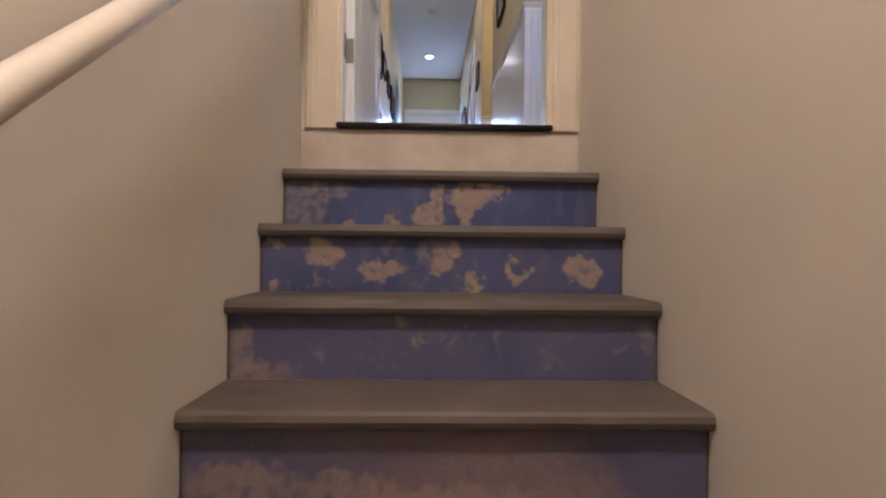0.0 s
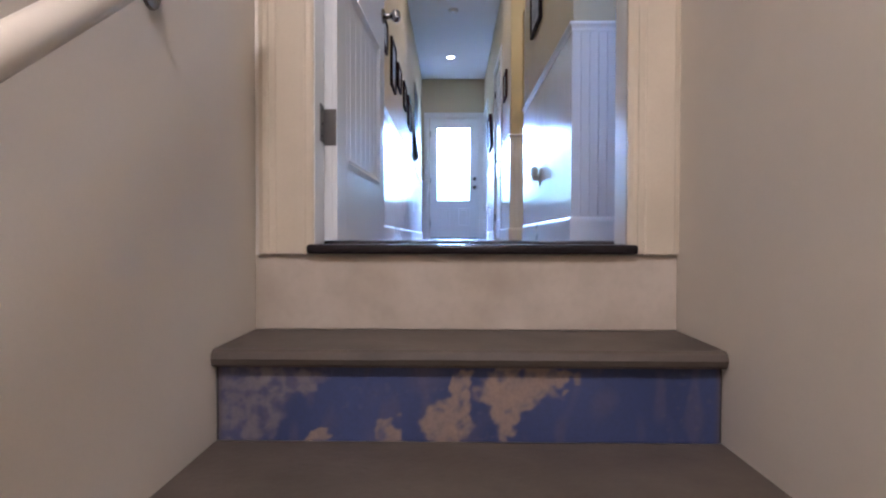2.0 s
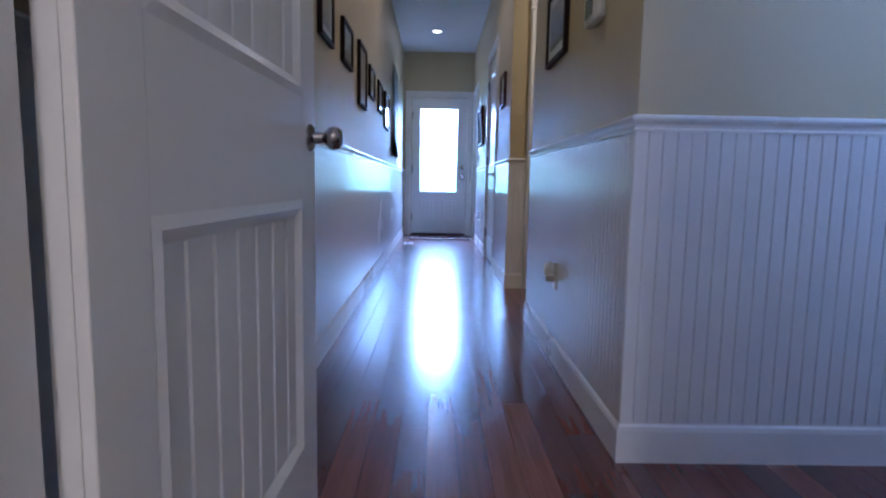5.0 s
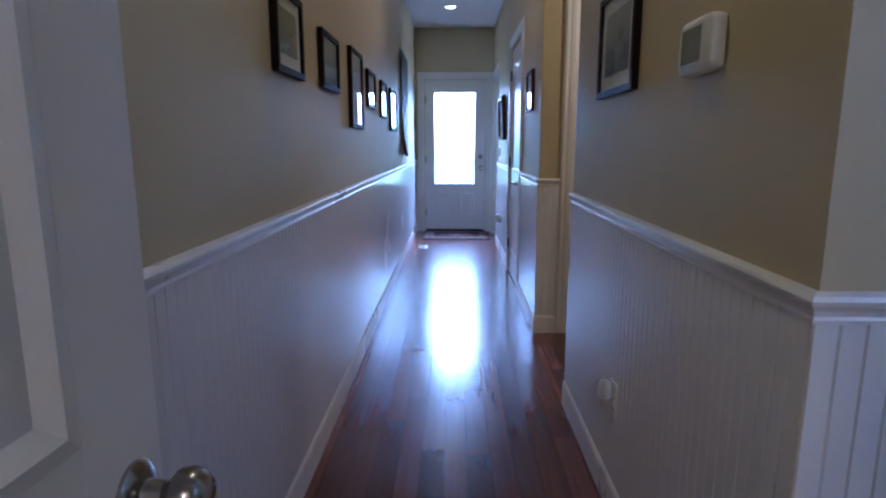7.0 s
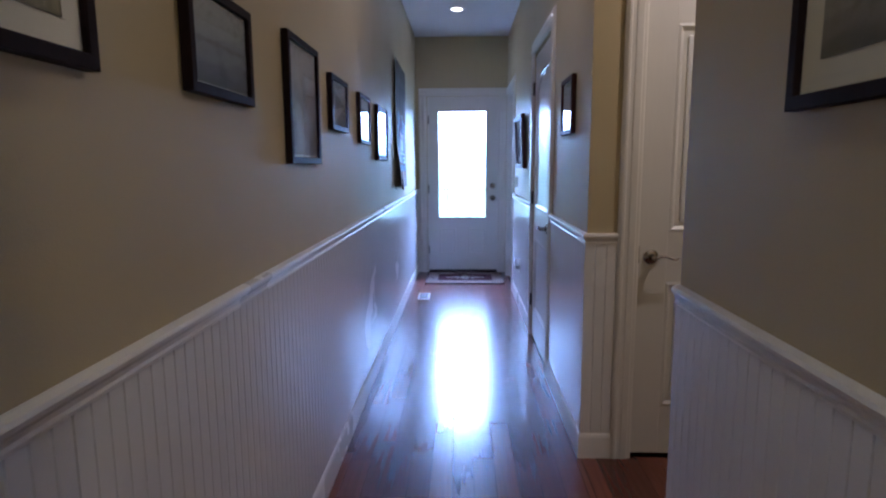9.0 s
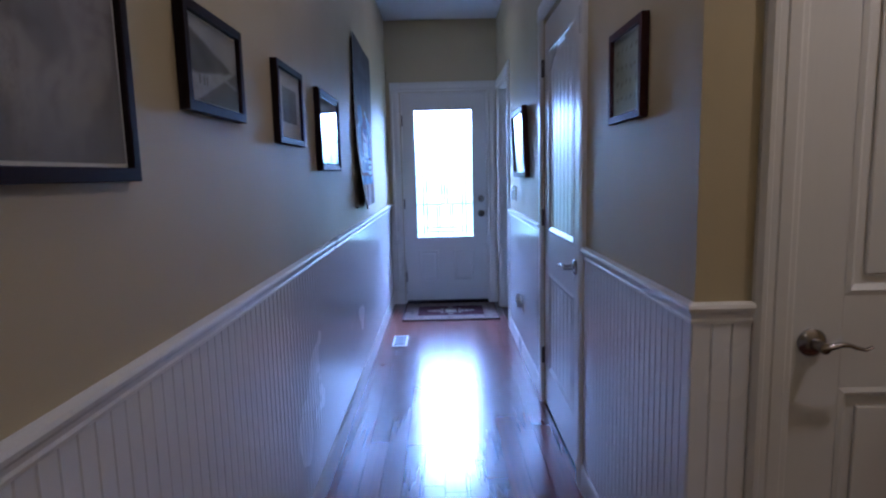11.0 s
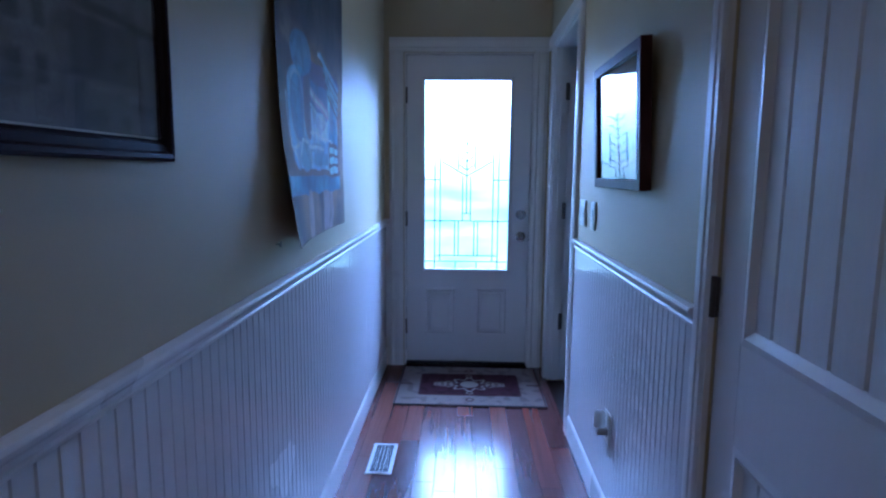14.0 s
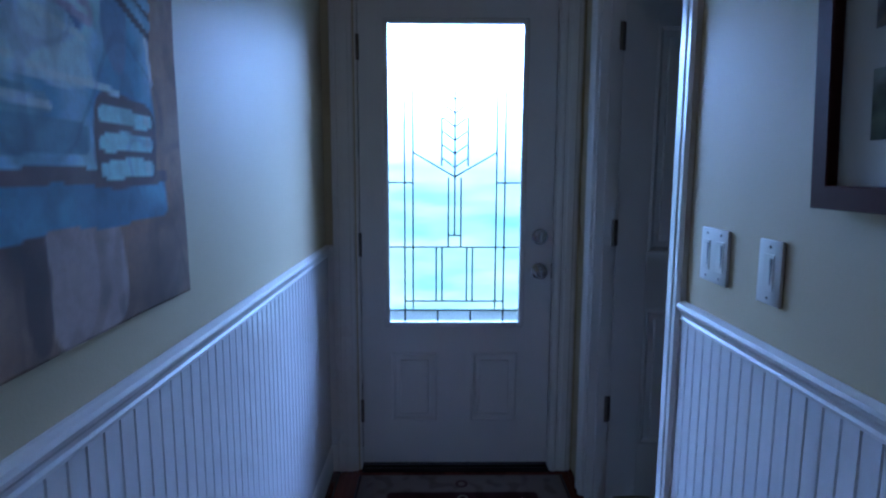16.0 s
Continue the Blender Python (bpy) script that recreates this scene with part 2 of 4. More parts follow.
def tube(bm, pts, radii, seg=10, flat=1.0):
    """A round bar along points; flat squeezes its height."""
    rings = []
    for i, p in enumerate(pts):
        a, b = Vector(pts[max(0, i - 1)]), Vector(pts[min(len(pts) - 1, i + 1)])
        d = (b - a).normalized()
        u = d.cross(Vector((0, 0, 1)))
        u = u.normalized() if u.length > 0.01 else Vector((1, 0, 0))
        w = u.cross(d)
        r = radii[i] if isinstance(radii, (list, tuple)) else radii
        rings.append([bm.verts.new(Vector(p) + r * (math.cos(k) * u + flat * math.sin(k) * w)) for k in (2 * math.pi * j / seg for j in range(seg))])
    for a, b in zip(rings, rings[1:]):
        for i in range(seg):
            bm.faces.new((a[i], a[(i + 1) % seg], b[(i + 1) % seg], b[i]))
    bm.faces.new(rings[0][::-1])
    bm.faces.new(rings[-1])
    bmesh.ops.recalc_face_normals(bm, faces=bm.faces[:])
    return bm


def mesh_of(name, bm, material, smooth=False):
    me = bpy.data.meshes.new(name)
    bm.to_mesh(me)
    bm.free()
    me.materials.append(material)
    if smooth:
        for f in me.polygons:
            f.use_smooth = True
        me.set_sharp_from_angle(angle=radians(35))
    return me


def part(name, bm, material, parent=None, label="", smooth=False):
    ob = new(name, mesh_of(name, bm, material, smooth))
    ob.parent = parent
    return tagged(ob, label)


def thing(name, m, label, category, group="", kind=""):
    ob = new(name)
    ob.empty_display_size = 0.1
    ob.matrix_world = m
    return tagged(ob, label, category, group, kind)


def structure(name, bm, material, label, category, smooth=False):
    return tagged(part(name, bm, material, None, "", smooth), label, category, "", "structure")


def sheet(name, w, h, nx, ny, paint, material, parent, label="", shape=None, thick=0.0):
    """A painted sheet in local x (0..w) and z (0..h), facing -y; paint(u, v) gives its colour, shape(u, v) its offset in y."""
    verts, cols, faces = [], [], []
    for j in range(ny + 1):
        for i in range(nx + 1):
            u, v = i / nx, j / ny
            verts.append((u * w, shape(u, v) if shape else 0.0, v * h))
            cols.append((*paint(u, v), 1.0))
    for j in range(ny):
        for i in range(nx):
            a = j * (nx + 1) + i
            faces.append((a, a + 1, a + nx + 2, a + nx + 1))
    me = bpy.data.meshes.new(name)
    me.from_pydata(verts, [], faces)
    at = me.color_attributes.new("paint", "FLOAT_COLOR", "POINT")
    at.data.foreach_set("color", np.array(cols, dtype=np.float32).ravel())
    me.materials.append(material)
    for f in me.polygons:
        f.use_smooth = True
    ob = new(name, me)
    ob.parent = parent
    if thick:
        s = ob.modifiers.new("thickness", "SOLIDIFY")
        s.thickness, s.offset = thick, -1
    return tagged(ob, label)


def mix3(a, b, f):
    f = max(0.0, min(1.0, f))
    return tuple(p + (q - p) * f for p, q in zip(a, b))


def step(a, b, x):
    f = max(0.0, min(1.0, (x - a) / (b - a)))
    return f * f * (3 - 2 * f)


def nz(x, y, s, o=0.0):
    return noise.noise((x * s, y * s, o))


# ---- main structure ----
XL, XR = -0.157, 0.907          # faces of the hall walls
SL, SR = -0.120, 0.902          # faces of the stair walls
Y0, Y1 = 2.785, 11.165           # hall ends
EAST = 3.3


def walls(name, boxes, material, label):
    bm = bmesh.new()
    for b in boxes:
        box(bm, *b)
    return structure(name, bm, material, label, "wall")


wall_left = walls("wall_left", [(XL - 0.12, XL, Y0, Y1, -0.1, CEIL)], WALL, "khaki painted hall wall above white beadboard wainscot")
wall_right = walls("wall_right", [(XR, XR + 0.11, 3.922, 5.675, -0.1, CEIL), (XR, XR + 0.11, 6.72, 7.765, -0.1, CEIL), (XR, XR + 0.11, 7.765, 8.595, 2.065, CEIL),
                                  (XR, XR + 0.11, 8.595, 10.21, -0.1, CEIL), (XR, XR + 0.11, 10.21, 10.95, 2.065, CEIL), (XR, XR + 0.11, 10.95, Y1, -0.1, CEIL)],
                   WALL, "khaki painted hall wall with doors and a side opening")
wall_entry = walls("wall_entry", [(XR + 0.11, EAST, 3.922, 4.03, -0.1, CEIL)], WALL, "khaki painted wall beside the stair door, white wainscot below")
wall_passage_near = walls("wall_passage_near", [(XR + 0.11, EAST, 5.555, 5.675, -0.1, CEIL)], WALL, "khaki painted side passage wall")
wall_passage_far = walls("wall_passage_far", [(XR + 0.11, 1.123, 6.72, 6.84, -0.1, CEIL), (1.123, 1.945, 6.72, 6.84, 2.065, CEIL), (1.945, EAST, 6.72, 6.84, -0.1, CEIL)], WALL,
                         "khaki painted side passage wall around a white door")
wall_end = walls("wall_end", [(XL - 0.12, -0.026, Y1, Y1 + 0.14, -0.1, CEIL), (0.81, EAST, Y1, Y1 + 0.14, -0.1, CEIL), (-0.026, 0.81, Y1, Y1 + 0.14, 2.065, CEIL),
                              (-0.026, 0.81, Y1, Y1 + 0.14, -0.1, 0.0)], WALL, "khaki painted end wall around the front door")
wall_east = walls("wall_east", [(EAST, EAST + 0.12, Y0, Y1 + 0.14, -0.1, CEIL)], WALL, "khaki painted outer wall")
wall_stair_end = walls("wall_stair_end", [(XL - 0.12, 0.0, 2.69, Y0, -2.7, CEIL), (0.805, 1.95, 2.69, Y0, -2.7, CEIL), (2.75, EAST + 0.12, 2.69, Y0, -2.7, CEIL), (1.95, 2.75, 2.69, Y0, -2.7, 1.35), (1.95, 2.75, 2.69, Y0, 2.4, CEIL), (0.0, 0.805, 2.69, Y0, 2.06, CEIL), (0.0, 0.805, 2.69, Y0, -2.7, -0.022)],
                       STAIRWALL, "beige painted wall around the stair door")
wall_stair_left = walls("wall_stair_left", [(SL - 0.12, SL, -2.0, 2.69, -2.7, 2.5)], STAIRWALL, "beige painted stairwell wall with a handrail")
wall_stair_right = walls("wall_stair_right", [(SR, SR + 0.12, -2.0, 2.69, -2.7, 2.5)], STAIRWALL, "plain beige painted stairwell wall")
wall_stair_back = walls("wall_stair_back", [(SL - 0.12, SR + 0.12, -2.12, -2.0, -2.7, 2.5)], STAIRWALL, "plain beige wall at the stair foot")

structure("ceiling", B(XL - 0.12, EAST + 0.12, 2.69, Y1 + 0.14, CEIL, CEIL + 0.12), CEILING, "flat white painted hall ceiling", "ceiling")
structure("ceiling_stair", B(SL - 0.12, SR + 0.12, -2.12, 2.69, 2.5, 2.62), CEILING, "flat white painted stairwell ceiling", "ceiling")
structure("floor_lower", B(SL - 0.12, SR + 0.12, -2.12, 2.69, -2.8, -2.68), VINYL, "beige floor at the stair foot", "floor")
floor = structure("floor", B(XL, EAST, Y0, Y1, -0.1, -0.014), SUB, "glossy red-brown hardwood plank floor", "floor")
structure("floor_side_room", B(1.02, 2.6, 10.0, Y1, -0.013, 0.004), VINYL, "beige vinyl floor in the side room", "floor")

# outdoors
structure("ground", B(-40, 40, Y1 + 0.14, 60, -0.4, -0.2), PORCH, "grey concrete ground outside the front door", "ground")
structure("backdrop", B(-4.2, 5.0, 15.0, 15.05, -0.2, 9.0), OUTDOORS, "bright overcast sky over a hazy distance", "backdrop")
structure("backdrop_side", B(1.1, 4.2, 1.9, 1.95, -0.2, 5.0), SIDEGLOW, "bright overcast sky outside the side window", "backdrop")


def casing(name, legs, material, label, width=0.09, plane="y", face=0.0, out=-1):
    """Moulded trim. legs: (axis, a0, along0, along1): 'v' an upright from z along0 to along1 starting at a0; 'h' a head at height a0."""
    pts = [(0, 0), (0, 0.013), (0.012, 0.02), (0.022, 0.02), (0.026, 0.015), (0.04, 0.015), (0.044, 0.018), (width - 0.022, 0.018), (width - 0.016, 0.014), (width - 0.006, 0.012), (width, 0.008), (width, 0)]
    bm = bmesh.new()
    for kind, a0, s0, s1 in legs:
        for_pts = [(p, out * q) for p, q in pts]
        if plane == "y":
            m = Matrix(((1, 0, 0, a0), (0, 1, 0, face), (0, 0, 1, s0), (0, 0, 0, 1))) if kind == "v" else Matrix(((0, 0, 1, s0), (0, 1, 0, face), (1, 0, 0, a0), (0, 0, 0, 1)))
        else:
            m = Matrix(((0, 1, 0, face), (1, 0, 0, a0), (0, 0, 1, s0), (0, 0, 0, 1))) if kind == "v" else Matrix(((0, 1, 0, face), (0, 0, 1, s0), (1, 0, 0, a0), (0, 0, 0, 1)))
        prism(bm, for_pts, s1 - s0, m)
    return structure(name, bm, material, label, "door trim")


casing("trim_stair_door", [("v", -0.107, -0.02, 2.06), ("v", 0.778, -0.02, 2.06), ("h", 2.06, -0.107, 0.90)], CREAM, "cream moulded casing around the stair door", 0.131, "y", 2.69)
casing("trim_front_door", [("v", -0.122, 0.0, 2.068), ("v", 0.806, 0.0, 2.068), ("h", 2.068, -0.122, 0.897)], TRIM, "white moulded casing around the front door", 0.09, "y", Y1)
casing("trim_closet_door", [("v", 7.675, 0.0, 2.068), ("v", 8.595, 0.0, 2.068), ("h", 2.068, 7.675, 8.685)], TRIM, "white moulded casing around the closet door", 0.09, "x", XR)
casing("trim_side_door", [("v", 10.118, 0.0, 2.068), ("v", 10.952, 0.0, 2.068), ("h", 2.068, 10.118, 11.145)], TRIM, "white moulded casing around the side room door", 0.09, "x", XR)
casing("trim_passage_door", [("v", 1.032, 0.0, 2.068), ("v", 1.945, 0.0, 2.068), ("h", 2.068, 1.032, 2.035)], TRIM, "white moulded casing around the passage door", 0.09, "y", 6.72)

bm = bmesh.new()
for b in ((-0.026, -0.0155, Y1 + 0.002, Y1 + 0.13, 0.0, 2.065), (0.8005, 0.81, Y1 + 0.002, Y1 + 0.13, 0.0, 2.065), (-0.0155, 0.8005, Y1 + 0.002, Y1 + 0.13, 2.055, 2.065)):
    box(bm, *b)
for b in ((-0.0155, 0.006, Y1 + 0.054, Y1 + 0.1, 0.0, 2.055), (0.778, 0.8005, Y1 + 0.054, Y1 + 0.1, 0.0, 2.055), (0.006, 0.778, Y1 + 0.054, Y1 + 0.1, 2.03, 2.055)):
    box(bm, *b)
structure("jamb_front_door", bm, TRIM, "white front door jamb", "door jamb")
bm = bmesh.new()
for b in ((XR - 0.002, XR + 0.112, 10.21, 10.228, 0, 2.065), (XR - 0.002, XR + 0.112, 10.932, 10.95, 0, 2.065), (XR - 0.002, XR + 0.112, 10.228, 10.932, 2.047, 2.065), (XR + 0.03, XR + 0.065, 10.92, 10.932, 0, 2.047)):
    box(bm, *b)
structure("jamb_side_door", bm, TRIM, "white side room door jamb", "door jamb")
bm = bmesh.new()
for b in ((0.0005, 0.026, 2.688, Y0 + 0.002, 0.003, 2.06), (0.779, 0.8045, 2.688, Y0 + 0.002, 0.003, 2.06), (0.026, 0.779, 2.688, Y0 + 0.002, 2.046, 2.0595)):
    box(bm, *b)
structure("jamb_stair_door", bm, TRIM, "glossy white stair door jamb", "door jamb")
structure("sill_stair_door", B(0.009, 0.803, 2.662, Y0 + 0.02, -0.021, 0.002, bevel=0.008, seg=3), SILL, "glossy black-brown wooden door sill", "door sill", True)
structure("threshold_front_door", B(-0.0155, 0.8005, Y1 - 0.03, Y1 + 0.13, 0.0, 0.018, bevel=0.004), SILL, "dark front door threshold", "door sill")

bm = bmesh.new()
for x, w in ((-0.068, 0.006), (-0.05, 0.005), (-0.04, 0.003), (-0.006, 0.012)):
    box(bm, x, x + w, 2.6685, 2.673, 0.632, 0.6345)
structure("casing_scratches", bm, EDGE, "short dark scratches across the cream casing", "scratches")

# baseboards and chair rails, run along y (walls facing x) or x (walls facing y)
BASE = [(0, 0), (0.015, 0), (0.015, 0.095), (0.012, 0.108), (0.007, 0.115), (0.006, 0.125), (0, 0.125)]
RAIL = [(0, 0.951), (0.011, 0.951), (0.012, 0.957), (0.009, 0.962), (0.012, 0.971), (0.019, 0.979), (0.022, 0.987), (0.019, 0.994), (0.006, 0.998), (0, 0.998)]


def run(name, prof, axis, face, out, spans, label, category, material=TRIM):
    """Moulding along a wall; a span (start, end, True) starts at an outer corner and is mitred there."""
    bm = bmesh.new()
    for s0, s1, *mitre in spans:
        ends = []
        for along, slant in ((s0, 1 if mitre else 0), (s1, 0)):
            ends.append([bm.verts.new((face + out * a, along - slant * a, b) if axis == "y" else (along - slant * a, face + out * a, b)) for a, b in prof])
        for q in range(len(prof)):
            r = (q + 1) % len(prof)
            bm.faces.new((ends[0][q], ends[0][r], ends[1][r], ends[1][q]))
        bm.faces.new(ends[0])
        bm.faces.new(ends[1])
    bmesh.ops.recalc_face_normals(bm, faces=bm.faces)
    return structure(name, bm, material, label, category)


RSPANS = [(3.922, 5.675, True), (6.72, 7.675, True), (8.685, 10.118)]
run("baseboard_left", BASE, "y", XL, 1, [(Y0, Y1)], "white painted baseboard", "baseboard")
run("baseboard_right", BASE, "y", XR, -1, RSPANS, "white painted baseboard", "baseboard")
run("baseboard_entry", BASE, "x", 3.922, -1, [(XR, EAST, True)], "white painted baseboard", "baseboard")
run("baseboard_passage", BASE, "x", 6.72, -1, [(XR, 1.032, True), (2.037, EAST)], "white painted baseboard", "baseboard")
run("baseboard_end", BASE, "x", Y1, -1, [(XL, -0.122)], "white painted baseboard", "baseboard")
run("chair_rail_left", RAIL, "y", XL, 1, [(Y0, Y1)], "white moulded chair rail", "chair rail")
run("chair_rail_right", RAIL, "y", XR, -1, RSPANS, "white moulded chair rail", "chair rail")
run("chair_rail_entry", RAIL, "x", 3.922, -1, [(XR, EAST, True)], "white moulded chair rail", "chair rail")
run("chair_rail_end", RAIL, "x", Y1, -1, [(XL, -0.122)], "white moulded chair rail", "chair rail")
run("chair_rail_passage", RAIL, "x", 6.72, -1, [(XR, 1.032, True)], "white moulded chair rail", "chair rail")

# ---- stairs ----
RISE, RUN, TOPZ, TOPY = 0.1895, 0.2555, -0.205, 2.420
BLUE, DEEP, LILAC = (0.045, 0.062, 0.165), (0.028, 0.04, 0.115), (0.09, 0.08, 0.135)
FLAKE, YELLOW, ROSE = (0.29, 0.20, 0.15), (0.31, 0.235, 0.125), (0.19, 0.12, 0.105)
# flaked patches of the top risers: across, up, half width, half height, colour
FLAKES = [
    [(0.05, 0.5, 0.09, 0.6, 0), (0.14, 0.85, 0.08, 0.2, 0), (0.46, 0.25, 0.045, 0.35, 1), (0.49, 0.6, 0.02, 0.35, 1), (0.59, 0.72, 0.075, 0.32, 1), (0.66, 0.88, 0.06, 0.14, 1), (0.57, 0.35, 0.025, 0.3, 1), (0.35, 0.1, 0.03, 0.2, 1), (0.2, 0.05, 0.03, 0.1, 1)],
    [(0.17, 0.7, 0.055, 0.28, 1), (0.33, 0.42, 0.07, 0.2, 1), (0.3, 0.45, 0.03, 0.12, 1), (0.47, 0.8, 0.05, 0.3, 0), (0.50, 0.55, 0.025, 0.25, 1), (0.535, 0.85, 0.02, 0.2, 1), (0.585, 0.12, 0.032, 0.22, 2), (0.69, 0.5, 0.016, 0.14, 2), (0.715, 0.3, 0.026, 0.14, 2), (0.87, 0.5, 0.025, 0.25, 1), (0.91, 0.4, 0.028, 0.3, 1), (0.03, 0.85, 0.03, 0.14, 1), (0.03, 0.1, 0.02, 0.13, 1), (0.15, 0.2, 0.02, 0.12, 0), (0.35, 0.85, 0.03, 0.12, 0)],
    [(0.04, 0.1, 0.1, 0.22, 1), (0.03, 0.45, 0.03, 0.35, 1), (0.437, 0.6, 0.014, 0.09, 2), (0.4, 0.9, 0.012, 0.1, 2), (0.52, 0.58, 0.01, 0.08, 0), (0.63, 0.6, 0.01, 0.2, 0), (0.73, 0.4, 0.018, 0.2, 0), (0.91, 0.48, 0.012, 0.1, 0), (0.98, 0.7, 0.02, 0.3, 0), (0.2, 0.5, 0.02, 0.15, 0)],
    [(0.1, 0.3, 0.12, 0.25, 1), (0.3, 0.2, 0.1, 0.2, 1), (0.6, 0.3, 0.22, 0.5, 3), (0.75, 0.15, 0.1, 0.3, 3), (0.5, 0.1, 0.2, 0.2, 1)],
]
TINTS = [0.05, 0.35, 0.75, 0.95]


def riser_paint(k):
    spots = FLAKES[min(k, 3)]
    fade = TINTS[min(k, 3)]
    soft = k >= 2

    def paint(u, v):
        o = 7.3 * k
        y = v * 0.16
        fine = nz(u, y, 55, o) + 0.35 * nz(u, y, 110, o + 2)
        du = 0.022 * nz(u, y, 16, o) + 0.016 * nz(u, y, 48, o + 1) + 0.006 * fine
        dv = 0.14 * nz(u, y, 22, o + 3) + 0.14 * nz(u, y, 60, o + 4) + 0.06 * fine
        f = 0.5 + 0.9 * nz(u, y * 1.2, 5, o + 9)
        c = mix3(mix3(DEEP, BLUE, f), LILAC, fade * step(0.2, 0.8, f + 0.25))
        c = mix3(c, LILAC, 0.55 * step(0.1, 0.5, nz(u, v * 0.05, 30, o + 5)))
        c = mix3(c, LILAC, 0.5 * step(0.15, 0.6, nz(u, y, 11, o + 15)))
        if k >= 3:
            c = mix3(c, mix3(LILAC, ROSE, 0.7), 0.8 * step(0.5, 0.05, abs(u - 0.5)))
            c = mix3(c, LILAC, 0.5 * step(0.9, 0.4, v))
        for a, b, ra, rb, kind in spots:
            d = ((u + du - a) / ra) ** 2 + ((v + dv - b) / rb) ** 2
            f = 1 - step(0.1 if soft else 0.55, 1.6 if soft else 1.2, d)
            if f > 0:
                tone = ((0.2, 0.165, 0.17), FLAKE, YELLOW, ROSE)[kind]
                rub = step(-0.35, 0.25, 0.8 * nz(u, y, 38, o + 6) + 0.25 * nz(u, y, 110, o + 7) + (0.0 if kind == 0 else 0.3))
                c = mix3(c, mix3(tone, (0.19, 0.15, 0.15), 0.35 + 0.4 * nz(u, y, 35, o + 8)), f * (0.25 + 0.75 * rub) * (0.75 if kind in (0, 3) or soft else 1.0))
        speck = step(0.32, 0.45, nz(u, y, 75, o + 21)) * step(0.0, 0.3, nz(u, y, 7, o + 22))
        c = mix3(c, (0.2, 0.165, 0.165), (0.3 if k else 0.12) * speck)
        edge = max(step(0.012, 0.0, u), step(0.988, 1.0, u))
        return mix3(c, (0.1, 0.07, 0.06), 0.6 * edge)
    return paint


# overlay board in scuffed cream; base colour also darkened to stand in for shade
SCUFFSHADE = surface("scuffed_shaded_cream_board", (0.5, 0.425, 0.345), (0.34, 0.275, 0.21), 0.5, fine=45, bump=0.12, amount=0.75, big=6.0)
structure("trim_top_riser", B(SL + 0.001, SR - 0.001, 2.6855, 2.6885, TOPZ + 0.001, -0.024, bevel=0.0006), SCUFFSHADE, "scuffed cream board above the top step, shade in its colour", "trim")
stairs = thing("staircase", pose(SL, TOPY, TOPZ), "wooden stairs with grey-brown treads and flaking blue risers", "stairs", "", "structure")
WIDE = SR - SL
for k in range(12):
    dy, dz = -RUN * k, -RISE * k
    back = dy + (RUN + 0.026 if k else 0.26)
    bm = bmesh.new()
    pts = [(dy + 0.012, dz - 0.036), (dy + 0.004, dz - 0.03), (dy, dz - 0.018), (dy + 0.004, dz - 0.006), (dy + 0.013, dz), (back, dz), (back, dz - 0.036)]
    prism(bm, pts, WIDE - 0.002, Matrix(((0, 0, 1, 0.001), (1, 0, 0, 0), (0, 1, 0, 0), (0, 0, 0, 1))))
    part("tread", bm, TREAD, stairs)
    part("riser_back", B(0.0, WIDE, dy + 0.032, dy + 0.05, dz - RISE, dz - 0.036), EDGE, stairs)
    n = (300, 48) if k < 4 else (60, 10)
    r = sheet("riser", WIDE - 0.012, RISE - 0.037, *n, riser_paint(k), RISERP, stairs, "blue riser with flaked paint" if k < 4 else "")
    r.location = (0.006, dy + 0.027, dz - RISE + 0.0005)

# ---- floor planks ----
plank_meshes = {}


def plank_mesh(length, width):
    key = (round(length, 2), round(width, 3))
    if key not in plank_meshes:
        w, l, h = width / 2 - 0.0005, length / 2 - 0.0004, 0.013
        c = 0.0007
        bm = bmesh.new()
        vs = [[bm.verts.new((sx * (w - i), sy * (l - i), z)) for sx, sy in ((-1, -1), (1, -1), (1, 1), (-1, 1))] for i, z in ((0, -h), (0, -c), (c, 0))]
        for a, b in zip(vs, vs[1:]):
            for i in range(4):
                bm.faces.new((a[i], a[(i + 1) % 4], b[(i + 1) % 4], b[i]))
        bm.faces.new(vs[2])
        plank_meshes[key] = mesh_of("plank", bm, FLOORWOOD)
    return plank_meshes[key]


def plank_row(x0, x1, y0, y1, rng):
    y = y0
    while y < y1 - 0.001:
        l = round(rng.choice((0.45, 0.6, 0.75, 0.9, 1.05, 1.2)) + rng.choice((0, 0.05)), 2)
        if y == y0:
            l = round(l * rng.choice((0.4, 0.7, 1.0)), 2)
        if y + l > y1 - 0.25:
            l = y1 - y
        ob = new("plank", plank_mesh(l, x1 - x0))
        ob.location = ((x0 + x1) / 2, y + l / 2, 0)
        ob.parent = floor
        y += l


def lay_floor():
    rng = random.Random(5)
    x = XL - 0.041
    while x < EAST:
        a, b = max(x, XL), min(x + 0.09, EAST)
        if b <= XR + 0.02:
            plank_row(a, b, Y0, Y1, rng)
        else:
            if a < XR - 0.001:
                plank_row(a, XR - 0.001, Y0, Y1, rng)
                a = XR
            plank_row(a, b, Y0, 3.922, rng)
            plank_row(a, b, 5.675, 6.72, rng)
        x += 0.09


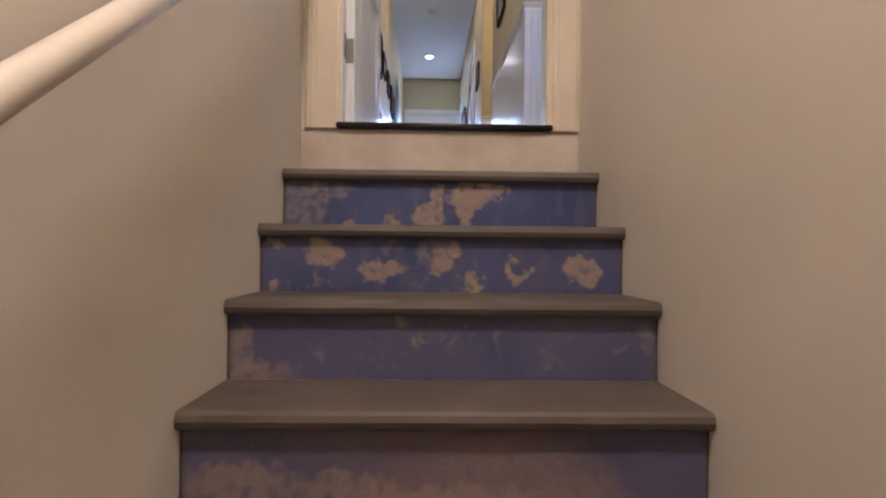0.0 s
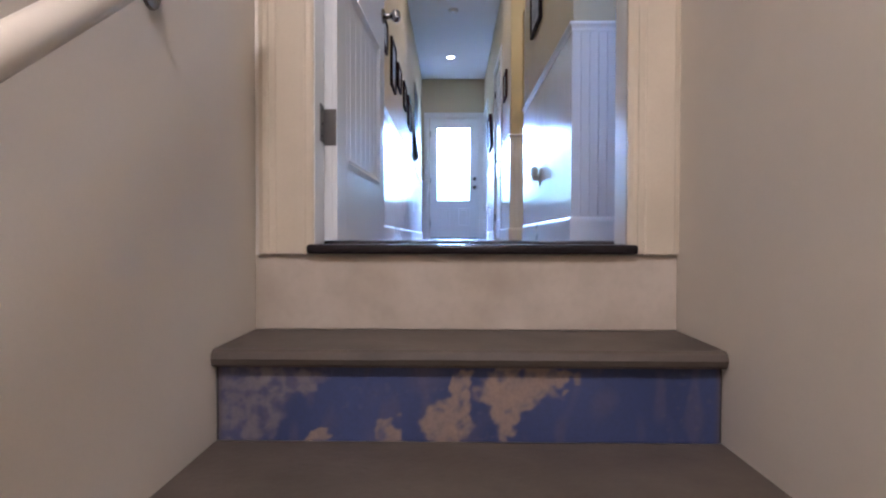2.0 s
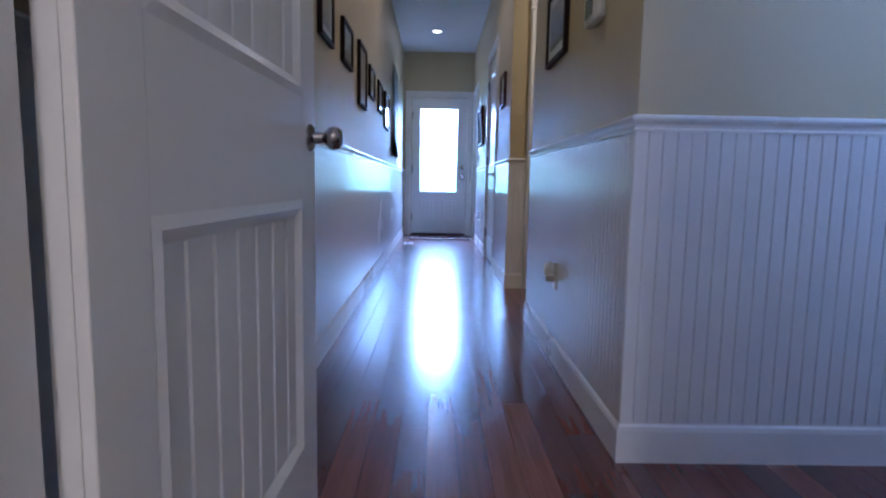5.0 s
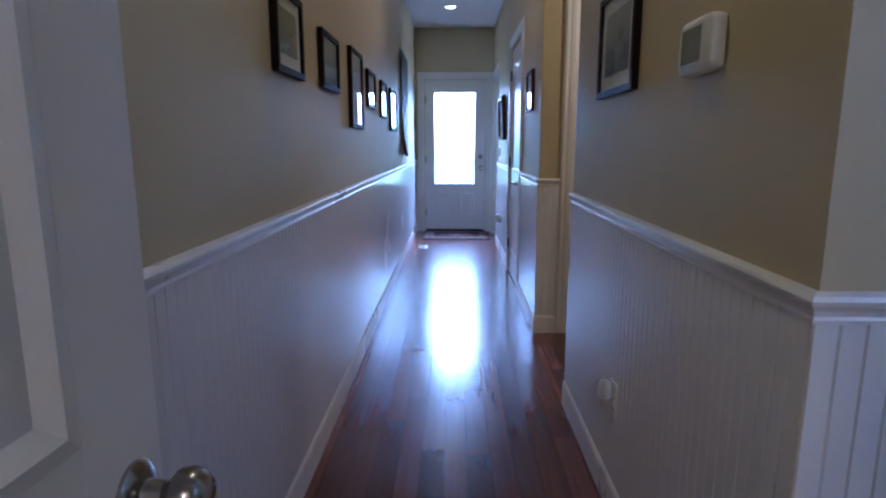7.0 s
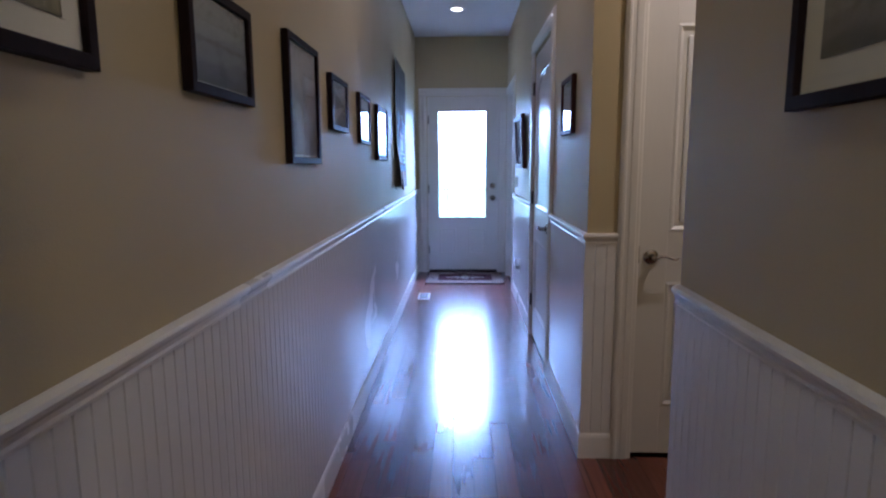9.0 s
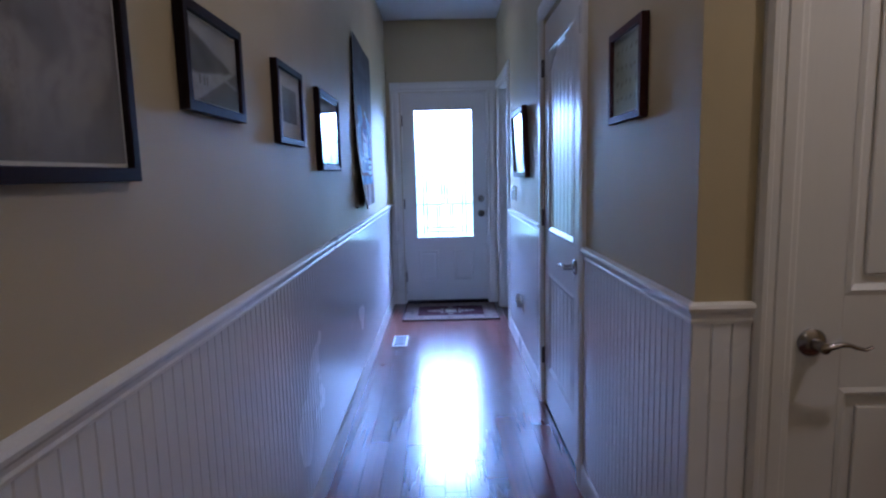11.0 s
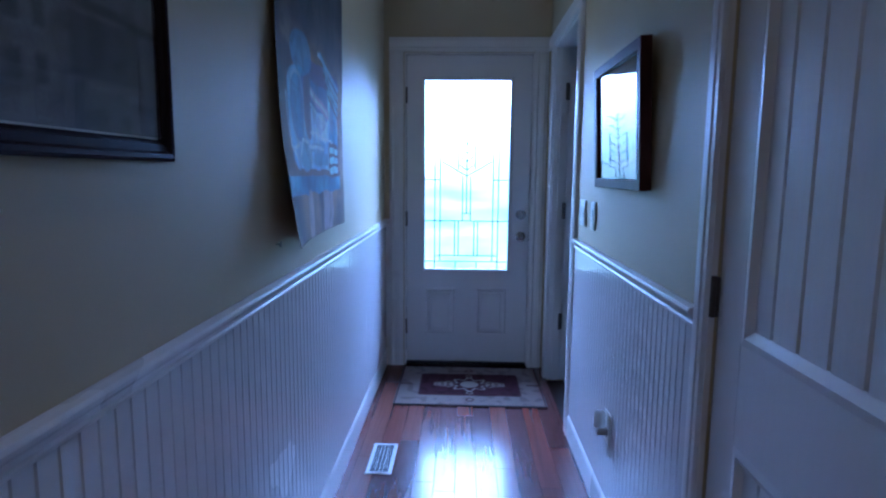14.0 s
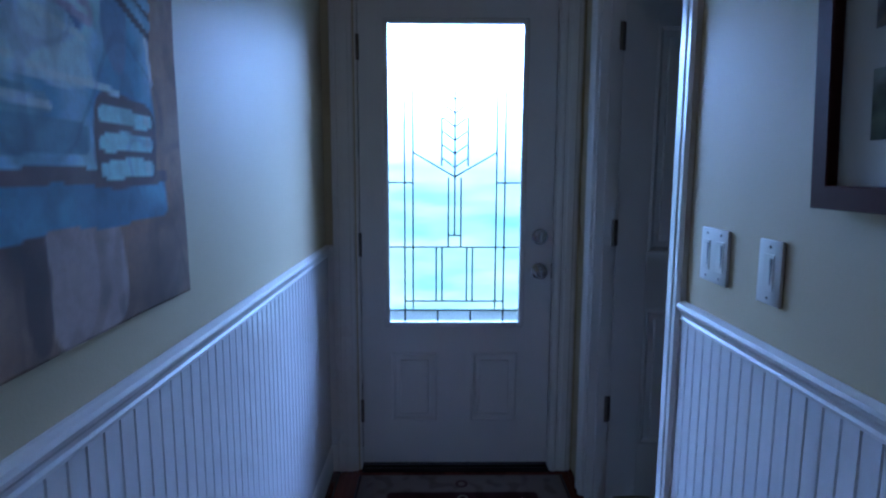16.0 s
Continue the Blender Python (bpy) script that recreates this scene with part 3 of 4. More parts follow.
# ---- wainscot boards ----
def board_mesh():
    w, z0, z1, h = 0.0198, 0.12, 0.955, 0.0085
    prof = [(-w, 0), (-w, h - 0.0035), (-w + 0.0024, h), (w - 0.0024, h), (w, h - 0.0035), (w, 0)]
    bm = bmesh.new()
    prism(bm, [(a, -b) for a, b in prof], z1 - z0, Matrix.Translation((0, 0, z0)))
    return mesh_of("board", bm, BOARD)


def lay_boards():
    me = board_mesh()

    def along(wall, m, n):
        k = max(1, round(n / 0.040))
        for i in range(k):
            ob = new("board", me)
            ob.matrix_world = m @ pose(n / k * (i + 0.5), 0, 0) @ Matrix.Diagonal((n / k / 0.040, 1, 1, 1))
            ob.parent = wall
    along(wall_left, pose(XL, Y0, 0, 0, 0, 90), Y1 - Y0)
    for y0, y1 in ((3.922, 5.675), (6.72, 7.675), (8.685, 10.118)):
        along(wall_right, pose(XR, y1, 0, 0, 0, -90), y1 - y0)
    along(wall_entry, pose(XR - 0.0085, 3.922, 0), 2.0)
    along(wall_passage_far, pose(XR - 0.0085, 6.72, 0), 0.134)
    along(wall_end, pose(XL, Y1, 0), 0.040)


# ---- doors ----
def knob(parent, x, z, y=0.0, s=1.0):
    bm = bmesh.new()
    lathe(bm, [(0.033 * s, 0), (0.033 * s, 0.004), (0.027 * s, 0.009), (0.013, 0.012), (0.011, 0.03), (0.017 * s, 0.036), (0.026 * s, 0.043), (0.0285 * s, 0.053), (0.026 * s, 0.063), (0.018 * s, 0.07), (0.006, 0.072)], pose(x, y, z, 90), 24)
    part("knob", bm, STEEL, parent, "satin nickel knob", True)


def lever(parent, x, z, way, y=0.0):
    bm = bmesh.new()
    lathe(bm, [(0.032, 0), (0.032, 0.005), (0.026, 0.011), (0.013, 0.015), (0.0105, 0.045), (0.012, 0.052), (0.004, 0.055)], pose(x, y, z, 90), 24)
    pts = [(x + way * d, y - 0.046 - o, z + h) for d, o, h in ((-0.006, 0.0, 0.0), (0.012, 0.003, 0.003), (0.03, 0.005, 0.008), (0.05, 0.005, 0.007), (0.07, 0.003, -0.001), (0.088, 0.003, -0.005), (0.102, 0.005, 0.002))]
    tube(bm, pts, [0.009, 0.010, 0.008, 0.0065, 0.006, 0.0058, 0.004], 12, 0.75)
    part("lever_handle", bm, STEEL, parent, "satin nickel curved lever", True)


def panel_mould(bm, x0, x1, z0, z1, y, w=0.026, h=0.009):
    """Four sloping strips round a sunk panel."""
    outer = [(x0, z0), (x1, z0), (x1, z1), (x0, z1)]
    inner = [(x0 + w, z0 + w), (x1 - w, z0 + w), (x1 - w, z1 - w), (x0 + w, z1 - w)]
    mid = [(x0 + w * 0.45, z0 + w * 0.45), (x1 - w * 0.45, z0 + w * 0.45), (x1 - w * 0.45, z1 - w * 0.45), (x0 + w * 0.45, z1 - w * 0.45)]
    rings = [[bm.verts.new((a, yy, b)) for a, b in q] for q, yy in ((outer, y), (mid, y - (0.003 if h > 0 else 0.007)), (inner, y + h))]
    for p, q in zip(rings, rings[1:]):
        for i in range(4):
            bm.faces.new((p[i], p[(i + 1) % 4], q[(i + 1) % 4], q[i]))


def plank_door(name, m, w, label):
    """Two-panel door with an arched upper panel of grooved planks; front faces local -y, x 0..w, z from 0.012."""
    d = thing(name, m, label, "door", "", "structure")
    T, D, H, s = 0.037, 0.014, 2.04, 0.108
    part("core", B(0, w, D, T, 0.012, H), DOORW, d)
    for x0 in (0, w - s):
        part("stile", B(x0, x0 + s, 0, D - 0.0003, 0.012, H, bevel=0.0012), DOORW, d)
    part("bottom_rail", B(s, w - s, 0, D - 0.0003, 0.012, 0.215), DOORW, d)
    part("middle_rail", B(s, w - s, 0, D - 0.0003, 0.762, 0.970), DOORW, d)
    arch = [(s, H), (s, 1.76)] + [(s + (w - 2 * s) * i / 14, 1.76 + 0.12 * math.sin(math.pi * i / 14) ** 0.8) for i in range(15)] + [(w - s, H)]
    bm = bmesh.new()
    prism(bm, [(a, -b) for a, b in arch], D - 0.0003, Matrix(((1, 0, 0, 0), (0, 0, 1, 0), (0, -1, 0, 0), (0, 0, 0, 1))))
    part("top_rail", bm, DOORW, d)
    bm = bmesh.new()
    panel_mould(bm, s, w - s, 0.215, 0.762, 0.0, 0.036)
    panel_mould(bm, s, w - s, 0.970, 1.9, 0.0, 0.036)
    part("panel_moulding", bm, DOORW, d)
    n = 7
    pw = (w - 2 * s - 0.02) / n
    for z0, z1 in ((0.222, 0.756), (0.976, 1.9)):
        for i in range(n):
            a = s + 0.01 + pw * i
            bm = bmesh.new()
            prism(bm, [(a + 0.001, D), (a + 0.001, D - 0.002), (a + 0.005, D - 0.006), (a + pw - 0.005, D - 0.006), (a + pw - 0.001, D - 0.002), (a + pw - 0.001, D)], z1 - z0, Matrix.Translation((0, 0, z0)))
            part("plank_panel", bm, DOORW, d)
    return d


def panel_door(name, m, w, label):
    """Plain door with two raised rectangular panels; front faces local -y."""
    d = thing(name, m, label, "door", "", "structure")
    T, D, H, s = 0.036, 0.008, 2.04, 0.12
    part("core", B(0, w, D, T, 0.012, H), DOORW, d)
    for x0 in (0, w - s):
        part("stile", B(x0, x0 + s, 0, D - 0.0003, 0.012, H, bevel=0.0012), DOORW, d)
    for z0, z1 in ((0.012, 0.23), (0.787, 1.0), (1.84, H)):
        part("rail", B(s, w - s, 0, D - 0.0003, z0, z1), DOORW, d)
    for z0, z1 in ((0.23, 0.787), (1.0, 1.84)):
        bm = bmesh.new()
        panel_mould(bm, s, w - s, z0, z1, 0.0)
        part("panel_moulding", bm, DOORW, d)
        part("raised_panel", B(s + 0.045, w - s - 0.045, 0.002, D - 0.0003, z0 + 0.045, z1 - 0.045, bevel=0.005, seg=2), DOORW, d)
    return d


# stair door, open into the hall against the mat
d = plank_door("door_stair", pose(0.055, 2.815, 0, 0, 0, 87.9), 0.81, "white two-panel plank door standing open beside a mat")
knob(d, 0.762, 0.893, 0.0, 0.88)
bm = B(-0.0015, -0.0003, 0.002, 0.04, 0.262, 0.358, bevel=0.0004)
part("hinge_leaf", bm, HINGE, d, "steel hinge leaf on the door edge")
leaf = part("jamb_hinge_leaf", B(0.0262, 0.0275, 2.741, 2.783, 0.262, 0.358, bevel=0.0004), HINGE, d, "dark steel hinge leaf on the jamb")
leaf.matrix_parent_inverse = d.matrix_world.inverted()
for z in (0.277, 0.31, 0.343):
    part("screw", lathe(bmesh.new(), [(0.0045, 0.0015), (0.004, 0.0022), (0.001, 0.0018)], pose(0.0262, 2.757 + 0.008 * (z == 0.31), z, 0, 90), 10), SLOT, leaf, "dark screw head")
bm = bmesh.new()
for i in range(5):
    lathe(bm, [(0.007, 0.262 + 0.0195 * i), (0.007, 0.28 + 0.0195 * i)], pose(-0.004, 0.049, 0), 10)
part("hinge_barrel", bm, HINGE, d, "dark hinge barrel", True)
part("latch_plate", B(0.8085, 0.811, 0.006, 0.03, 0.885, 0.945, bevel=0.0004), STEEL, d)

# closet door, closed
d = plank_door("door_closet", pose(XR + 0.004, 8.588, 0, 0, 0, -90), 0.81, "white arched two-panel plank closet door, closed")
lever(d, 0.725, 0.888, -1)
part("latch_plate", B(0.792, 0.8095, -0.0012, -0.0002, 0.855, 0.915), DARKH, d, "dark latch plate")
for z in (0.275, 1.042, 1.82):
    bm = bmesh.new()
    lathe(bm, [(0.0065, z - 0.045), (0.0065, z + 0.045)], pose(-0.005, -0.011, 0), 10)
    box(bm, -0.009, 0.004, -0.008, -0.0005, z - 0.043, z + 0.043)
    part("hinge", bm, DARKH, d, "dark steel butt hinge", True)
# near-black panel closing the doorway, its colour standing for the unlit closet
part("closet_back", B(0.0, 0.81, 0.04, 0.1, 0.0, 2.06), EDGE, d)

# passage door, closed
d = panel_door("door_passage", pose(1.128, 6.738, 0), 0.81, "white two-panel passage door with a lever, closed")
lever(d, 0.052, 0.895, 1)
part("latch_plate", B(-0.004, 0.004, -0.002, 0.012, 0.87, 0.94), HINGE, d)
# added panel in near-black, standing for the unlit room behind this door
structure("closing_panel", B(1.124, 1.944, 6.79, 6.838, 0, 2.06), EDGE, "dark panel behind the passage door, coloured for the unlit room", "wall")

# side room door, standing open into the dark room
d = panel_door("door_side_room", pose(XR + 0.08, 10.928, 0), 0.70, "white two-panel door standing open into a dark side room")
for z in (0.383, 1.079, 1.792):
    h = part("hinge", B(-0.036, 0.004, -0.006, -0.0005, z - 0.05, z + 0.05, bevel=0.001), DARKH, d, "dark steel butt hinge")
    bm = bmesh.new()
    lathe(bm, [(0.008, z - 0.05), (0.008, z + 0.05)], pose(-0.012, -0.01, 0), 10)
    part("barrel", bm, HINGE, h, "", True)

# front door with leaded glass
FX, FY = -0.0105, Y1 + 0.008
front = thing("door_front", pose(FX, FY, 0), "white front door with a leaded glass pane, closed", "door", "", "structure")
FW, GX0, GX1, GZ0, GZ1 = 0.806, 0.120, 0.668, 0.668, 1.892
for n_, b in (("stile", (0, GX0 - 0.014, 0, 0.044, 0.02, 2.05)), ("stile", (GX1 + 0.014, FW, 0, 0.044, 0.02, 2.05)), ("top_rail", (GX0 - 0.014, GX1 + 0.014, 0, 0.044, GZ1 + 0.014, 2.05)), ("bottom_rail", (GX0 - 0.014, GX1 + 0.014, 0, 0.044, 0.02, GZ0 - 0.014))):
    part(n_, B(*b), DOORW, front)
bm = bmesh.new()
for b in ((GX0 - 0.022, GX0, GZ0 - 0.022, GZ1 + 0.022), (GX1, GX1 + 0.022, GZ0 - 0.022, GZ1 + 0.022), (GX0, GX1, GZ0 - 0.022, GZ0), (GX0, GX1, GZ1, GZ1 + 0.022)):
    box(bm, b[0], b[1], -0.009, 0.02, b[2], b[3], bevel=0.004)
part("glass_frame", bm, DOORW, front)
for x0, x1 in ((0.125, 0.322), (0.468, 0.668)):
    bm = bmesh.new()
    panel_mould(bm, x0, x1, 0.222, 0.535, 0.0, 0.022, -0.0005)
    part("panel_moulding", bm, DOORW, front)
    part("raised_panel", B(x0 + 0.035, x1 - 0.035, -0.009, 0.001, 0.257, 0.50, bevel=0.0085, seg=2), DOORW, front)
pane = part("glass_pane", face(GX0 + 0.001, GX1 - 0.001, 0.014, GZ0 + 0.001, GZ1 - 0.001), DOORGLASS, front, "textured leaded glass pane")
pane.visible_shadow = False


def came(u0, v0, u1, v1, w=0.0072):
    gw, gh = GX1 - GX0, GZ1 - GZ0
    a, b = Vector((GX0 + u0 * gw, 0.0095, GZ0 + v0 * gh)), Vector((GX0 + u1 * gw, 0.0095, GZ0 + v1 * gh))
    bm = tube(bmesh.new(), [a, b], w / 2, 6)
    part("came", bm, LEAD, pane)


for s in (0, 1):
    q = lambda u: 1 - u if s else u
    for u, v0, v1 in ((0.118, 0.0, 0.80), (0.182, 0.045, 0.84), (0.36, 0.072, 0.262), (0.405, 0.072, 0.262), (0.452, 0.262, 0.50), (0.372, 0.0, 0.040), (0.4, 0.54, 0.70)):
        came(q(u), v0, q(u), v1)
    came(q(0.182), 0.585, 0.5, 0.503)
    came(q(0.0), 0.483, q(0.182), 0.483)
    for i in range(6):
        came(q(0.408), 0.565 + 0.045 * i, 0.5, 0.535 + 0.045 * i, 0.006)
came(0, 0.040, 1, 0.040)
came(0.118, 0.072, 0.882, 0.072)
came(0, 0.262, 1, 0.262)
came(0.452, 0.303, 0.548, 0.303)
came(0.5, 0.303, 0.5, 0.80)
for z, s in ((0.890, 1.0), (1.036, 0.9)):
    bm = bmesh.new()
    lathe(bm, [(0.034 * s, 0), (0.034 * s, 0.006), (0.028 * s, 0.012), (0.014, 0.016), (0.012, 0.03), (0.02 * s, 0.036), (0.027 * s, 0.046), (0.027 * s, 0.056), (0.02 * s, 0.064), (0.006, 0.066)] if z < 1 else [(0.033, 0), (0.033, 0.012), (0.028, 0.018), (0.008, 0.02)], pose(0.752, 0, z, 90), 24)
    part("knob" if z < 1 else "deadbolt", bm, STEEL, front, "brushed nickel", True)
part("thumb_turn", B(0.748, 0.756, -0.034, -0.018, 1.019, 1.053, bevel=0.003), STEEL, front)
part("strike_plate", B(0.8035, 0.8065, -0.004, 0.02, 0.857, 0.922), HINGE, front)
for z in (0.27, 1.0, 1.80):
    bm = bmesh.new()
    lathe(bm, [(0.007, z - 0.05), (0.007, z + 0.05)], pose(-0.0025, -0.004, 0), 10)
    part("hinge", bm, HINGE, front, "painted hinge barrel", True)
part("sweep", B(0.0, FW, -0.004, 0.03, 0.0185, 0.03), SLOT, front)

# ---- handrail ----
hr = thing("handrail", pose(0, 0, 0), "white painted round wooden handrail on the stairwell wall", "handrail")
slope = RISE / RUN
rz = lambda y: -0.084 + slope * (y - 1.446)
bm = tube(bmesh.new(), [(-0.052, y, rz(y)) for y in (-1.6, 0.0, 1.2, 2.44)], 0.0215, 20)
part("rail", bm, RAILP, hr, "", True)
for y in (-0.9, 0.5, 2.2):
    bm = tube(bmesh.new(), [(SL, y, rz(y) - 0.07), (-0.07, y, rz(y) - 0.07), (-0.052, y, rz(y) - 0.055), (-0.052, y, rz(y) - 0.02)], 0.008, 10)
    lathe(bm, [(0.028, 0), (0.026, 0.006), (0.01, 0.008)], pose(SL, y, rz(y) - 0.07, 0, 90), 16)
    part("bracket", bm, STEEL, hr, "metal wall bracket", True)


# ---- pictures ----
def picture(name, m, w, h, label, art, material=BLACKF, fw=0.022, depth=0.022, mat_w=0.045, cuts=None, moulded=False, group="pictures in the hall"):
    """Framed picture hung on a wall; front faces local -y, lower left corner at the origin."""
    p = thing(name, m, label, "picture", group)
    e = depth
    prof = [(0, 0), (0, -e + 0.0015), (0.0015, -e), (fw - 0.002, -e), (fw, -e + 0.002), (fw, 0)]
    if moulded:
        prof = [(0, 0), (0, -e * 0.8), (fw * 0.15, -e), (fw * 0.35, -e * 0.95), (fw * 0.45, -e * 0.75), (fw * 0.8, -e * 0.7), (fw * 0.85, -e * 0.55), (fw, -e * 0.5), (fw, 0)]
    corners = ((0, 0, 1, 1), (w, 0, -1, 1), (w, h, -1, -1), (0, h, 1, -1))
    for n_, i in (("frame_bottom", 0), ("frame_side", 1), ("frame_top", 2), ("frame_side", 3)):
        bm = bmesh.new()
        ends = [[bm.verts.new((cx + sx * a, b, cz + sz * a)) for a, b in prof] for cx, cz, sx, sz in (corners[i], corners[(i + 1) % 4])]
        for q in range(len(prof)):
            r = (q + 1) % len(prof)
            bm.faces.new((ends[0][q], ends[0][r], ends[1][r], ends[1][q]))
        bm.faces.new(ends[0])
        bm.faces.new(ends[1])
        bmesh.ops.recalc_face_normals(bm, faces=bm.faces)
        part(n_, bm, material, p)
    part("backing", B(fw, w - fw, -e * 0.5, -0.0005, fw, h - fw), MATBOARD, p, "off-white mat board")
    for k, (x0, x1, z0, z1) in enumerate(cuts or [(fw + mat_w, w - fw - mat_w, fw + mat_w, h - fw - mat_w)]):
        s = sheet("print", x1 - x0, z1 - z0, 36, 36, art(k), PRINT, p, "faded printed picture")
        s.location = (x0, -e * 0.5 - 0.0012, z0)
    g = part("glazing", face(fw, w - fw, -e * 0.7, fw, h - fw), PANE, p, "clear picture glass")
    g.visible_shadow = False
    return p


def scape(seed, skyc, landc, darkc, horizon=0.5):
    """A faded landscape: pale sky, two ragged ridges, a lit middle ground and a dark foreground."""
    def make(k):
        o = seed * 3.7 + k * 11.1

        def paint(u, v):
            far = horizon + 0.12 * nz(u, 0.3, 2.2, o) + 0.03 * nz(u, 0.1, 9, o)
            near = horizon * 0.55 + 0.16 * nz(u, 0.7, 1.7, o + 4) + 0.04 * nz(u, 0.5, 12, o + 4)
            c = mix3(tuple(0.8 * a for a in skyc), skyc, step(far, 1.0, v))
            c = mix3(mix3(landc, skyc, 0.35), c, step(far - 0.015, far + 0.015, v))
            c = mix3(landc, c, step(near - 0.01, near + 0.03, v))
            tree = step(0.1, 0.3, nz(u, v * 0.7, 3.2, o + 2)) * step(far + 0.22, far + 0.02, v)
            c = mix3(c, darkc, 0.8 * tree)
            c = mix3(c, darkc, 0.7 * step(0.2, 0.0, v + 0.1 * nz(u, v, 6, o + 3)))
            return mix3(c, tuple(0.8 * a for a in c), step(0.0, 0.5, nz(u, v, 15, o + 5)))
        return paint
    return make


def seaside(k):
    """Black and white photograph: a dark hill running down to a pale shore and a slanting quay."""
    def paint(u, v):
        g = 0.36 + 0.06 * nz(u, v, 3, 5)
        hill = 0.88 - 0.42 * u + 0.03 * nz(u, 0.2, 7, 3)
        g = mix3((g,) * 3, (0.09 + 0.06 * nz(u, v, 5, 9),) * 3, step(hill + 0.02, hill - 0.02, v))
        shore = 0.3 + 0.22 * u + 0.03 * nz(u, 0.6, 8, 4)
        g = mix3(g, (0.42 + 0.1 * nz(u, v, 9, 2),) * 3, step(shore + 0.02, shore - 0.02, v))
        quay = -0.08 + 0.62 * u
        g = mix3(g, (0.13 + 0.03 * nz(u, v, 8, 6),) * 3, step(quay + 0.012, quay - 0.012, v))
        g = mix3(g, (0.4, 0.4, 0.4), 0.85 * (1 - step(0.012, 0.022, abs(v - 0.42 + 0.28 * (u - 0.55)))) * step(0.5, 0.56, u))
        for a in (0.2, 0.27, 0.34):
            g = mix3(g, (0.07, 0.07, 0.07), 0.8 * (1 - step(0.012, 0.02, abs(u - a))) * (1 - step(0.05, 0.07, abs(v - 0.27))))
        return tuple(g)
    return paint


def sketch(k):
    """Pale ink drawing of trees and roofs with a thin dark border."""
    def paint(u, v):
        c = mix3((0.47, 0.44, 0.31), (0.40, 0.38, 0.27), 0.5 + nz(u, v, 4, 2))
        top = 0.5 + 0.16 * nz(u, 0.2, 4, 6) + 0.1 * nz(u, 0.4, 13, 7) - 0.2 * abs(u - 0.4)
        ink = step(top + 0.03, top - 0.03, v) * step(-0.15, 0.2, nz(u, v, 11, 9) + 0.5 * nz(u, v, 24, 10))
        c = mix3(c, (0.13, 0.15, 0.12), 0.8 * ink)
        c = mix3(c, (0.24, 0.24, 0.19), 0.6 * step(0.2, 0.12, v))
        rim = min(u, 1 - u, v, 1 - v)
        return mix3(c, (0.07, 0.06, 0.05), 1 - step(0.018, 0.03, rim))
    return paint


def leaves(k):
    """Pale green sheet with rows of small dark leaves."""
    def paint(u, v):
        c = mix3((0.40, 0.43, 0.33), (0.33, 0.37, 0.29), 0.5 + nz(u, v, 5, 51))
        for i in range(5):
            for j in range(4):
                a = 0.16 + 0.17 * i + 0.05 * nz(i, j, 3.7, 1)
                b = 0.18 + 0.21 * j + 0.06 * nz(i, j, 3.7, 2)
                turn = 3.0 * nz(i, j, 2.9, 3)
                p, q = (u - a) * math.cos(turn) + (v - b) * math.sin(turn), (v - b) * math.cos(turn) - (u - a) * math.sin(turn)
                c = mix3(c, (0.09, 0.11, 0.08), 0.85 * (1 - step(0.7, 1.1, (p / 0.05) ** 2 + (q / 0.02) ** 2)))
        return c
    return paint


def townhouse(k):
    """Faded photograph of a house: pale storeys beside a darker front."""
    def paint(u, v):
        c = (0.2, 0.205, 0.22)
        c = mix3(c, (0.3, 0.3, 0.3), step(0.5, 0.3, u) * step(0.95, 0.9, v))
        for b in (0.25, 0.5, 0.75):
            for a in (0.08, 0.2, 0.32):
                c = mix3(c, (0.13, 0.135, 0.15), 0.8 * (1 - step(0.03, 0.04, abs(u - a))) * (1 - step(0.055, 0.07, abs(v - b))))
        c = mix3(c, (0.12, 0.125, 0.15), 0.85 * (1 - step(0.2, 0.23, abs(u - 0.68))) * (1 - step(0.14, 0.16, abs(v - 0.42))))
        c = mix3(c, (0.08, 0.085, 0.1), 0.85 * (1 - step(0.02, 0.035, abs(v - 0.64 + 0.1 * (u - 0.5)))) * step(0.4, 0.44, u))
        c = mix3(c, (0.28, 0.28, 0.29), 0.7 * (1 - step(0.008, 0.016, abs(v - 0.24 + 0.12 * (u - 0.5)))) * step(0.4, 0.44, u))
        return mix3(c, tuple(0.75 * a for a in c), step(-0.1, 0.4, nz(u, v, 9, 31)))
    return paint


GREY, PALE, INK, TAN = (0.3, 0.31, 0.31), (0.5, 0.5, 0.48), (0.06, 0.065, 0.07), (0.36, 0.33, 0.25)


def left_pic(y0, y1, z0, z1, *a, **k):
    return picture("picture", pose(XL + 0.001, y0, z0, 0, 0, 90), y1 - y0, z1 - z0, *a, **k)


def right_pic(y0, y1, z0, z1, *a, **k):
    return picture("picture", pose(XR - 0.001, y1, z0, 0, 0, -90), y1 - y0, z1 - z0, *a, **k)


left_pic(4.835, 5.142, 1.420, 1.675, "black framed ink drawing with a cream mat", sketch, mat_w=0.038)
left_pic(5.432, 5.768, 1.43, 1.655, "black framed grey photograph, narrow mat", scape(2, (0.4, 0.42, 0.4), (0.16, 0.17, 0.18), INK, 0.6), mat_w=0.004)
left_pic(6.072, 6.442, 1.291, 1.690, "tall black framed faded photograph", scape(3, (0.4, 0.38, 0.4), (0.34, 0.32, 0.3), (0.2, 0.19, 0.19), 0.5), mat_w=0.006)
left_pic(6.652, 6.985, 1.430, 1.652, "small black framed black and white shore photograph", seaside, mat_w=0.004)
